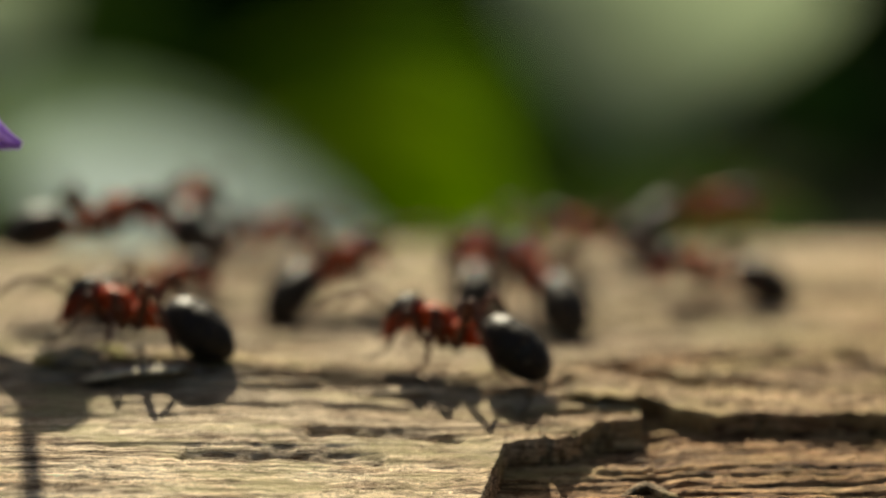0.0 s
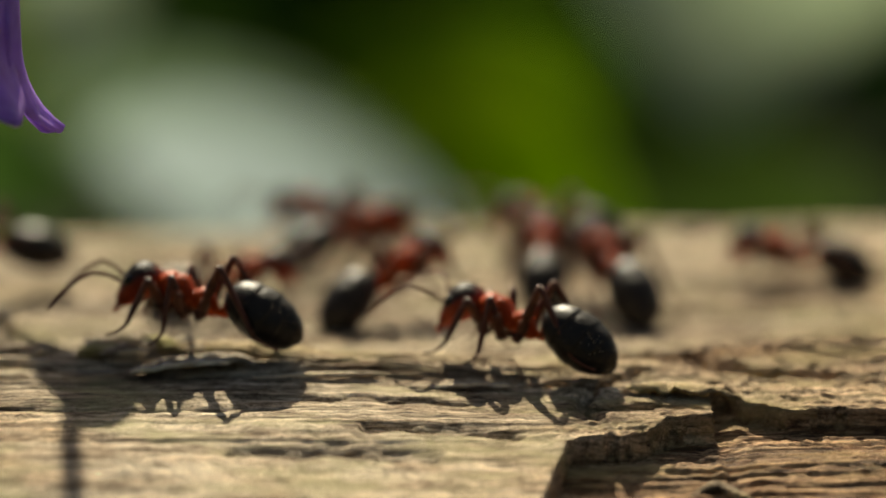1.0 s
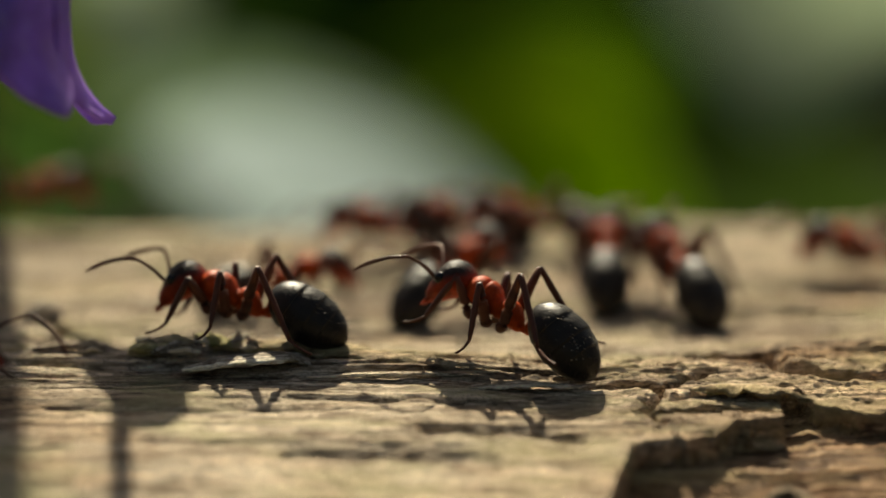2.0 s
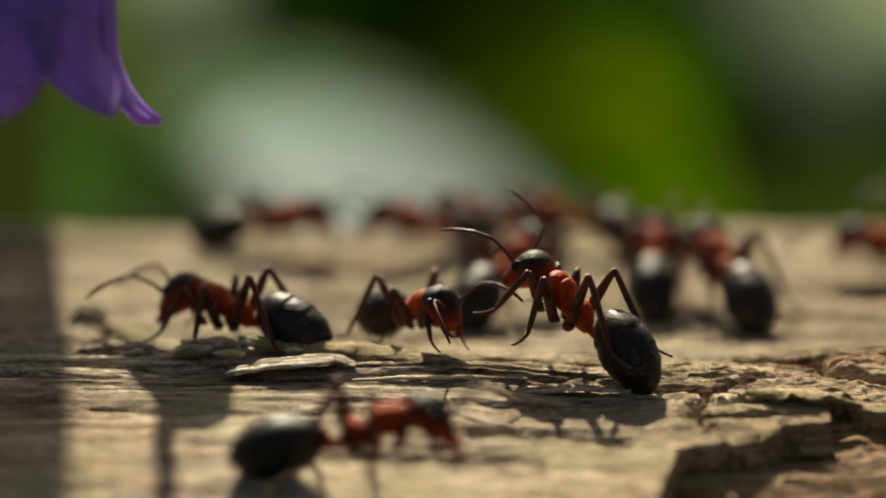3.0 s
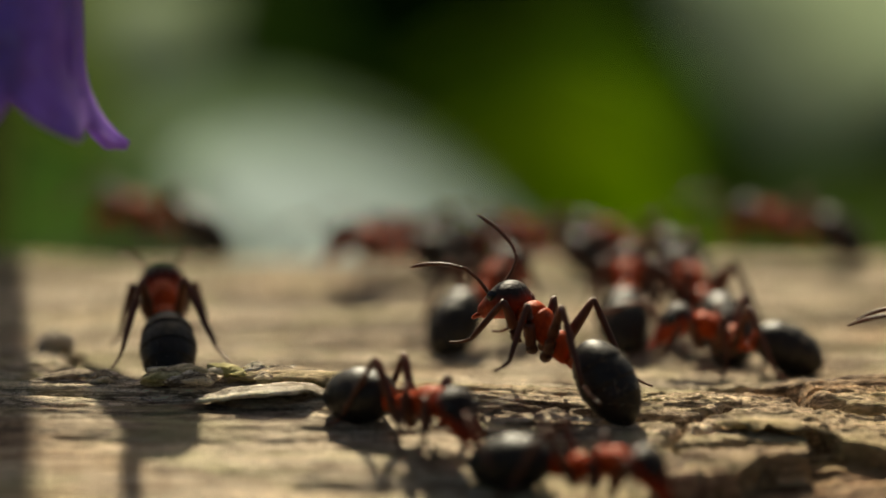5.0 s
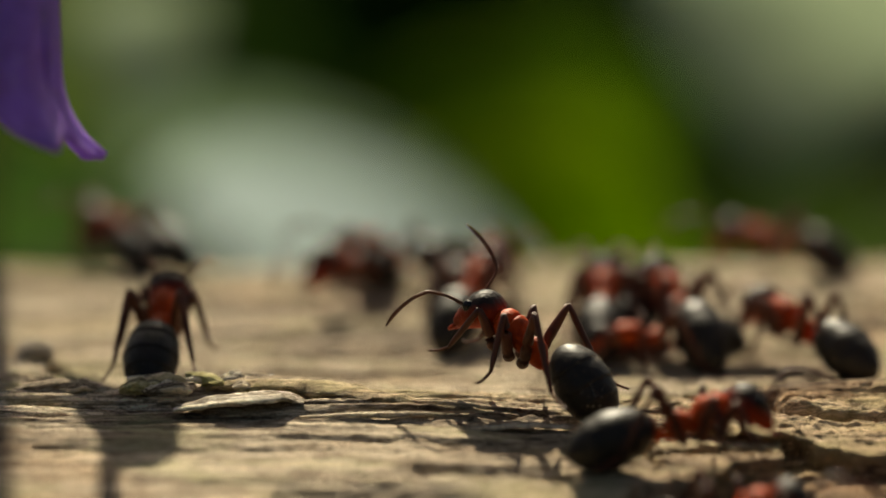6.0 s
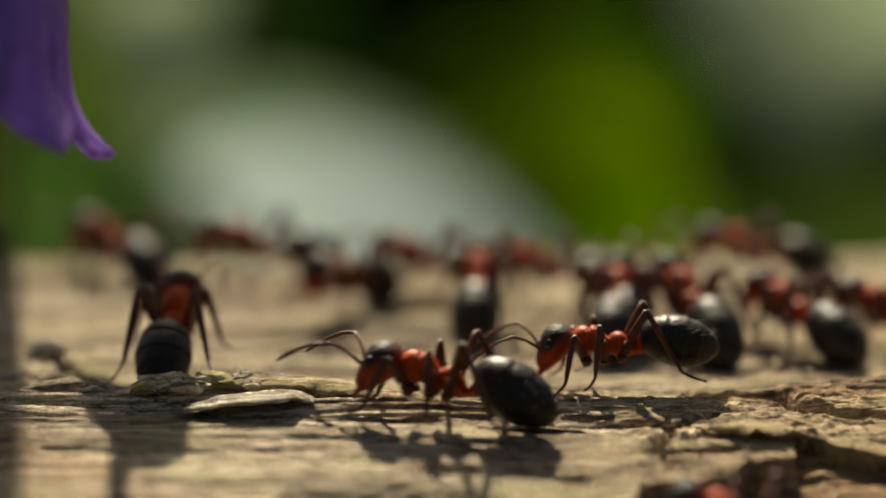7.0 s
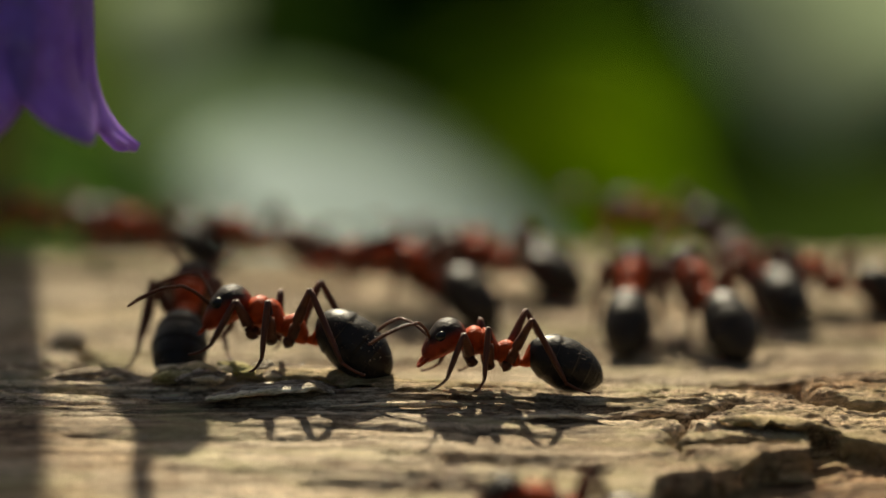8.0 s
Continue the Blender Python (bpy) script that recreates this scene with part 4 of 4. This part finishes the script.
ANTS = [
    (0.997, (
        (0, 6.93, -2.20, 0, 150, 5),
        (0.5, 6.98, -2.70, 0, 150, 5),
        (1, 6.82, -2.30, 0, 152, 5),
        (1.25, 5.19, -1.70, 0, 155, 5),
        (1.5, 3.56, -1.40, 0, 160, 11),
        (1.75, 3.71, -1.40, 0, 157, 12),
        (2, 4.01, -2.20, 0, 150, 15),
        (2.6, 4.64, -2.50, 0, 145, 22),
        (3.3, 5.13, -2.30, 0, 142, 25),
        (3.5, 5.26, -2.30, 0, 140, 26),
        (4, 5.42, -1.90, 0, 142, 26),
        (4.5, 5.49, -2.20, 0, 143, 25),
        (5.2, 4.94, -2.70, 0, 145, 23),
        (6, 5.06, -2.30, 0, 145, 21),
        (6.5, 4.29, -1.70, 0, 160, 13),
        (6.8, 2.67, -1.90, 0, 168, 10),
        (7, 1.45, -4.40, 0, 166, 3),
        (7.2, -1.69, -1.60, 0, 174, 5),
        (7.5, -4.23, -0.60, 0, 172, 7),
        (8, -5.06, -0.90, 0, 170, 9),
    )),  # A
    (0.997, (
        (0, -5.88, -0.91, 0, 160, 6),
        (0.5, -5.50, -0.83, 0, 160, 6),
        (1, -5.42, -1.61, 0.39, 165, 6),
        (1.5, -5.32, -0.90, 0, 168, 6),
        (2, -5.88, -0.55, 0, 165, 6),
        (2.7, -7.25, -0.66, 0.39, 158, 5),
        (3.3, -8.65, 3.00, 0.70, 150, 2),
        (3.5, -8.97, 3.00, 0.75, 146, 2),
        (4, -9.68, 3.10, 0.75, 132, 10),
        (4.5, -9.73, 4.00, 0.75, 104, 13),
        (5.3, -9.15, 4.60, 0.75, 95, 13),
        (6, -8.66, 4.60, 0.75, 86, 13),
        (6.5, -8.51, 4.60, 0.75, 84, 13),
        (7, -8.60, 4.60, 0.75, 86, 13),
        (7.5, -8.84, 4.60, 0.75, 86, 13),
        (8, -8.89, 4.60, 0.75, 88, 13),
    )),  # B
    (0.997, (
        (0, 3.19, 14.20, 0, 38, 14),
        (0.5, 2.83, 9.18, 0, 40, 14),
        (1, 2.97, 10.11, 0, 40, 14),
        (1.5, 3.05, 10.24, 0, 45, 14),
        (2, 3.10, 10.70, 0, 50, 14),
        (3.5, 3.36, 11.41, 0, 60, 14),
        (4, 3.67, 11.44, 0, 58, 14),
        (4.5, 3.39, 11.45, 0, 55, 14),
        (6, 3.87, 13.96, 0, 70, 14),
        (6.5, 3.65, 13.72, 0, 72, 14),
        (7, 3.54, 14.84, 0, 85, 14),
        (7.5, 2.04, 15.22, 0, 120, 14),
        (8, 0.28, 15.75, 0, 140, 14),
    )),  # C
    (0.997, (
        (0, 9.66, 14.83, 0, 85, 13),
        (8, 9.26, 11.94, 0, 82, 13),
    )),  # D
    (1.04, (
        (0, 12.15, 11.81, 0, 108, 13),
        (8, 12.09, 10.97, 0, 108, 13),
    )),  # E
    (0.902, (
        (0, 20.64, 15.05, 0, 172, 7),
        (0.5, 20.55, 14.19, 0, 178, 7),
        (1, 20.86, 15.76, 0, 182, 7),
        (1.5, 20.61, 16.69, 0, 180, 7),
        (2, 20.99, 16.58, 0, 180, 7),
        (3.5, 19.83, 17.74, 0, 190, 7),
        (4, 18.73, 14.34, 0, 195, 7),
        (4.5, 16.02, 11.03, 0, 185, 7),
        (4.7, 13.87, 8.25, 0, 180, 7),
        (5.8, 10.10, -0.04, 0.34, 178, 7),
        (6, 10.60, 8.67, 0, 178, -8),
        (6.5, 9.54, 8.67, 0, 178, -8),
        (7, 7.82, 0.09, 0.43, 180, -8),
        (7.5, 6.49, 0.56, 0, 182, -8),
        (7.8, 3.68, -2.06, 0, 185, 7),
        (8, 2.89, -2.36, 0, 186, 7),
    )),  # F
    (0.997, (
        (0, 32.53, -5.79, 0, 180, 7),
        (4.7, 23.52, -3.93, 0, 180, 7),
        (5.8, 15.31, 0.26, 0.38, 128, 7),
        (6, 16.72, 8.08, 0, 126, 7),
        (6.5, 17.24, 10.41, 0, 125, 7),
        (7, 16.34, 10.44, 0, 120, 7),
        (7.5, 15.56, 14.75, 0, 120, 7),
        (8, 15.00, 16.71, 0, 110, 7),
    )),  # H
    (0.902, (
        (0, -5.03, 12.94, 0, 10, 7),
        (0.5, -5.49, 12.25, 0, 8, 7),
        (1, -4.03, 11.29, 0, 5, 7),
        (1.5, -3.70, 10.85, 0, 5, 7),
        (2, -3.96, 10.73, 0, 0, 7),
        (2.2, -2.34, 9.78, 0, -8, 7),
        (3.3, -0.34, -0.96, 0.34, -68, 7),
        (3.5, -0.30, -0.80, 0, -58, 7),
        (3.7, 0.08, -0.59, 0, -45, 4),
        (4, 1.01, -1.80, 0, -40, -8),
        (4.3, 2.99, -6.90, 0, -30, -18),
        (4.5, 5.42, -10.16, 0, -28, -20),
        (4.7, 5.44, -9.89, 0, -25, -18),
        (5.3, 7.77, -12.09, 0, -12, 7),
        (5.8, 10.38, -11.66, 0, -5, 7),
        (6, 11.85, -12.01, 0, 0, 7),
        (6.3, 14.24, -13.28, 0, 0, 7),
        (6.6, 14.90, -14.31, 0, 80, 7),
        (6.8, 14.01, -13.41, 0, 150, 7),
        (7, 11.29, -12.19, 0, 170, 7),
        (7.5, 7.60, -12.70, 0, 178, 7),
        (8, 4.60, -14.50, 0, 182, 7),
    )),  # K
    (0.95, (
        (0, -26.06, 33.00, 0.36, 0, 7),
        (1.5, -25.05, 29.67, 0.36, 0, 7),
        (2, -17.43, 29.55, 0.36, 0, 7),
        (2.2, -10.94, 27.36, 0, -5, 7),
        (3.3, -6.00, 20.96, 0, -22, 7),
        (3.5, -4.67, 18.32, 0, -28, 7),
        (3.7, -3.23, 17.36, 0, -30, 7),
        (4, -2.78, 15.74, 0, -34, 5),
        (4.3, -1.43, 12.44, 0, -40, -4),
        (4.5, -1.23, 10.12, 0, -48, -10),
        (4.7, -1.08, -2.61, 0, -55, -14),
        (5.3, 2.85, -8.89, 0, -30, 7),
        (5.8, 6.70, -9.40, 0, 0, 7),
        (6, 10.80, -8.20, 0, 4, 7),
        (6.2, 12.40, -7.00, 0, 16, 7),
        (6.5, 14.75, -4.90, 0, 16, 7),
        (6.6, 16.20, -4.60, 0, 8, 7),
        (6.8, 21.00, -5.20, 0, 0, 7),
        (7.2, 25.56, -7.28, 0, 0, 7),
        (8, 26.16, -7.49, 0, 0, 7),
    )),  # L
    (0.997, (
        (0, -7.57, 13.36, 2.8, -8, 7),
        (0.2, -6.95, 13.02, 3, -25, 7),
        (0.5, -8.39, 11.43, 3.2, -72, 7),
        (0.8, -13.43, 15.59, 1.6, -160, 7),
        (1, -16.42, 16.49, 0.6, -170, 7),
        (1.4, -20.34, 7.50, 0, -120, 7),
        (1.8, -18.22, -3.95, 0, -40, 7),
        (2.2, -14.07, -5.89, 0, -25, 7),
        (2.8, -5.43, -12.20, 0, -10, 7),
        (3.3, 3.00, -12.20, 0, 0, 5),
        (3.5, 5.70, -11.90, 0, -4, 5),
        (3.65, 6.75, -13.90, 0, -30, 5),
        (3.8, 6.94, -18.09, 0, -50, 7),
        (4.3, 11.34, -15.95, 0, 0, 7),
        (8, 21.17, -15.56, 0, 0, 7),
    )),  # N
    (0.95, (
        (0, -3.70, 20.68, 2, 85, 7),
        (0.2, -3.40, 22.60, 1.2, 100, 7),
        (0.5, -1.03, 25.03, 0.3, 170, 7),
        (1, -0.31, 25.94, 0, 190, 7),
        (1.5, -0.08, 22.39, 0, 200, 7),
        (2, -0.51, 21.59, 0, 210, 7),
        (3.5, -0.76, 22.84, 0, 200, 7),
        (4, -0.38, 25.26, 0, 195, 7),
        (4.5, -0.82, 24.53, 0, 190, 7),
        (6, -1.71, 20.10, 0, 240, 7),
        (6.5, -2.11, 17.37, 0, 250, 7),
        (7, -2.40, 17.33, 0, 240, 7),
        (7.5, -1.73, 20.11, 0, 200, 7),
        (8, -2.13, 18.86, 0, 180, 7),
    )),  # O
    (0.95, (
        (0, 0.04, 24.42, 0, -15, 7),
        (0.5, 0.62, 22.80, 0, 0, 7),
        (1, 1.54, 21.06, 0, 30, 7),
        (1.5, 6.95, 23.96, 0, 170, 7),
        (2, 6.56, 23.32, 0, 175, 7),
        (3.5, 6.00, 23.66, 0, 180, 7),
        (4.5, 6.44, 26.39, 0, 190, 7),
        (6, 4.35, 20.78, 0, 60, 7),
        (7, 6.34, 19.70, 0, 170, 7),
        (8, 3.52, 19.58, 0, 170, 7),
    )),  # P
    (0.902, (
        (0, 16.27, 24.35, 0, 176, 7),
        (0.5, 14.85, 21.27, 0, 172, 7),
        (1, 10.51, 23.53, 0, 178, 7),
        (1.5, 7.53, 24.48, 0, 180, 7),
        (2, 3.08, 23.34, 0, 180, 7),
        (3.5, 2.07, 25.86, 0, 180, 7),
        (4.5, 0.79, 27.79, 0, 190, 7),
        (6, -0.05, 24.80, 0, 180, 7),
        (7, 0.99, 21.98, 0, 170, 7),
        (8, -0.86, 19.25, 0, 180, 7),
    )),  # Q
    (0.95, (
        (0, 23.75, 31.41, 0, 5, 7),
        (0.2, 26.36, 27.07, 0, 5, 7),
        (0.5, 32.58, 21.94, 0, 0, 7),
        (2.8, 28.14, 22.73, 0, 180, 7),
        (3.3, 18.39, 25.89, 0, 180, 7),
        (3.5, 16.13, 27.05, 0, 180, 7),
        (4, 15.90, 30.40, 0, 175, 7),
        (4.5, 18.06, 29.39, 0.36, 185, 7),
        (6, 18.44, 26.58, 0, 180, 7),
        (7, 16.25, 23.21, 0, 180, 7),
        (7.5, 15.83, 22.52, 0, 170, 7),
        (8, 12.04, 30.84, 0, 180, 7),
    )),  # R
    (0.997, (
        (0, -28.97, 33.00, 0.38, 0, 7),
        (3.5, -29.54, 33.00, 0.38, 0, 7),
        (3.9, -18.09, 33.00, 0.38, 10, 7),
        (4, -16.16, 33.00, 0.38, 20, 7),
        (4.5, -12.80, 33.00, 0.38, 170, 7),
        (4.7, -12.84, 33.00, 0.38, 170, 7),
        (5.8, -12.94, 29.72, 0.38, 125, 7),
        (6, -13.54, 30.20, 0, 120, 7),
        (6.5, -13.73, 27.96, 0, 120, 7),
        (7, -13.68, 25.27, 0, 130, 7),
        (7.5, -13.92, 28.93, 0, 150, 7),
        (8, -13.02, 26.40, 0, 160, 7),
    )),  # S
    (0.95, (
        (0, 48.43, 26.85, 0, 180, 7),
        (4, 22.08, 25.39, 0, 180, 7),
        (4.3, 13.66, 28.04, 0, 180, 7),
        (4.5, 10.07, 27.91, 0, 180, 7),
        (6, 10.03, 14.63, 0, 100, 7),
        (7, 9.44, 13.78, 0, 95, 7),
        (7.3, 6.67, 15.63, 0, 160, 7),
        (8, 3.57, 21.49, 0, 170, 7),
    )),  # U
    (0.902, (
        (0, 33.03, -0.69, 0, 180, 7),
        (6.6, 27.47, 10.35, 0, 180, 7),
        (7, 20.53, 10.76, 0, 150, 7),
        (7.5, 17.97, 14.38, 0, 160, 7),
        (8, 18.17, 16.11, 0, 172, 7),
    )),  # V
    (0.95, (
        (0, -29.00, 33.00, 0.36, 90, 7),
        (5, -31.99, 33.00, 0.36, 60, 7),
        (6.5, -6.02, 27.52, 0, 180, 7),
        (7, -6.93, 25.90, 0, 180, 7),
        (7.5, -8.60, 26.18, 0, 185, 7),
        (8, -7.97, 26.06, 0, 180, 7),
    )),  # W
    (0.95, (
        (0, -31.92, 33.00, 0.36, 90, 7),
        (6.8, -28.35, 33.00, 0.36, 180, 7),
        (7.2, -19.04, 33.00, 0.36, 180, 7),
        (7.5, -18.77, 33.00, 0.36, 180, 7),
        (8, -18.87, 33.00, 0.36, 180, 7),
    )),  # X
]
# end of ants
WORDS = {0: "red and black ant with dust on its abdomen, rearing up", 1: "red and black ant turning round on the ridge", 3: "red and black ant standing with its abdomen raised", 4: "red and black ant standing beside its neighbour", 7: "red and black ant walking down the front of the beam", 9: "red and black ant crossing the beam's front edge"}


def glide(rows, t):
    """Place and turn of an ant at t, eased between its plan rows."""
    ts = [r[0] for r in rows]
    k = max(0, min(len(rows) - 2, int(np.searchsorted(ts, t, side="right")) - 1))
    out = []
    for c in range(1, 6):
        def slope(i):
            if i <= 0 or i >= len(rows) - 1:
                return 0.0
            a, b = (rows[i][c] - rows[i - 1][c]) / (ts[i] - ts[i - 1]), (rows[i + 1][c] - rows[i][c]) / (ts[i + 1] - ts[i])
            return 0.0 if a * b <= 0 else 2 * a * b / (a + b)
        h = ts[k + 1] - ts[k]
        u = min(max((t - ts[k]) / h, 0), 1)
        p0, p1 = rows[k][c], rows[k + 1][c]
        out.append((2 * u ** 3 - 3 * u ** 2 + 1) * p0 + (u ** 3 - 2 * u ** 2 + u) * h * slope(k) + (3 * u ** 2 - 2 * u ** 3) * p1 + (u ** 3 - u ** 2) * h * slope(k + 1))
    return out


TEMPLATE = build_ant()
COLONY = [copy_thing(TEMPLATE, Matrix.Diagonal((1, 1, 1, 1))) for _ in ANTS[1:]] if len(ANTS) > 1 else []
COLONY = [TEMPLATE] + COLONY
ABDOMEN = [o for o in TEMPLATE.children if o.name.startswith("gaster")][0]
dust = random.Random(3)
for k in range(13):
    a, x = dust.gauss(0.75, 0.28), dust.gauss(-0.45, 0.22)
    r = float(np.interp(x, (-1.2, -0.7, -0.1, 0.3), (0.65, 0.97, 1.12, 1.11)))
    speck = bmesh.new()
    blob(speck, (0, 0, 0), (dust.uniform(0.015, 0.045), dust.uniform(0.015, 0.035), 0.02), 5, 6)
    part("dust_speck", speck, CHIP, ABDOMEN, "pale grain of dust").matrix_basis = pose(x * MM, r * math.cos(a) * MM, r * math.sin(a) * MM, math.degrees(a) - 90, 0, 0)


DROOP = {0: -30, 1: -27, 3: -24, 4: -26, 5: -20, 7: -14, 8: -14, 9: -8}  # how far each abdomen hangs
HERO_TIMES = (0, 2.0, 3.4, 3.8, 4.0, 4.4, 5.0, 6.0, 6.5, 7.0, 8.0)
HERO_FEELERS = ((0, 0, -12, -14, -12, -5, 0, 22, 20, -8, 0), (0, -8, -55, -62, -25, -58, -50, -58, -62, -10, 0))


def motions():
    rng = random.Random(11)
    walk(FLOWER, [(0, pose(*FLOWER.location)), (8, pose(*FLOWER.location))])
    for (size, rows), ant in zip(ANTS, COLONY):
        ant.scale = (size, size, size)
        tagged(ant, WORDS.get(COLONY.index(ant), "red and black wood ant walking over the beam"))
        rear = [o for o in ant.children if o.name.startswith("gaster")][0]
        droop = DROOP.get(COLONY.index(ant), rng.uniform(-32, -20))
        rear.matrix_basis = pose((-3.37 - 0.0107 * droop) * MM, 0, 1.72 * MM, 0, droop, 0) @ Matrix.Diagonal((1.10, 0.97, 0.97, 1))
        steps, gait, going, last = [], 0.0, [], None
        for i in range(81):
            t = i / 10
            x, y, climb, turn, tilt = glide(rows, t)
            z = float(surf0(np.array(x), np.array(y))) + 0.05 + climb
            lift = size * (STAND * math.cos(radians(tilt)) + 2.6 * math.sin(radians(tilt)))
            m = Matrix.Translation(Vector((x, y, z + lift)) * MM) @ pose(0, 0, 0, 0, -tilt, turn) @ Matrix.Translation((0, 0, -2.0 * size * MM))
            here = Vector((x, y, turn * 0.03))
            moved = (here - last).length if last is not None else 0.0
            last = here
            gait += min(moved / 5.5, 0.4) * 2 * math.pi
            steps.append((t, m))
            going.append((t, gait, min(1.0, moved / 0.12), tilt))
        walk(ant, steps)
        legs = [o for o in ant.children if o.name.startswith("leg")]
        feelers = [o for o in ant.children if o.name.startswith("antenna")]
        seeds = [rng.uniform(-1, 1) for _ in range(12)]
        for j, leg in enumerate(legs):
            hip, s = leg.location.copy(), (1 if leg.location.y > 0 else -1)
            hold = 0.25 if hip.x > 0.0005 else 0.85
            beat = math.pi * ((j + (j >= 3)) % 2)
            keys = []
            for t, g, busy, tilt in going:
                swing = s * (6 * seeds[j] + 17 * busy * math.sin(g + beat))
                lift = s * (3 * seeds[j + 6] + 9 * busy * max(0, math.cos(g + beat)))
                keys.append((t, Matrix.Translation(hip) @ pose(0, 0, 0, 0, hold * tilt, 0) @ pose(0, 0, 0, lift, 0, swing)))
            walk(leg, keys)
        for j, feeler in enumerate(feelers):
            root = feeler.location.copy()
            a, b = rng.uniform(0, 6), rng.uniform(3.0, 5.0)
            if ant is TEMPLATE:
                up = HERO_FEELERS[j]
                walk(feeler, [(t / 5, Matrix.Translation(root) @ pose(0, 0, 0, 0, float(np.interp(t / 5, HERO_TIMES, up)) + 6 * math.sin(a + 2 * b * t / 5), 10 * math.sin(1 + a + b * t / 5))) for t in range(41)])
                continue
            walk(feeler, [(t / 5, Matrix.Translation(root) @ pose(0, 0, 0, 0, 14 * math.sin(a + b * t / 5), 16 * math.sin(1 + a + 0.7 * b * t / 5))) for t in range(41)])


motions()
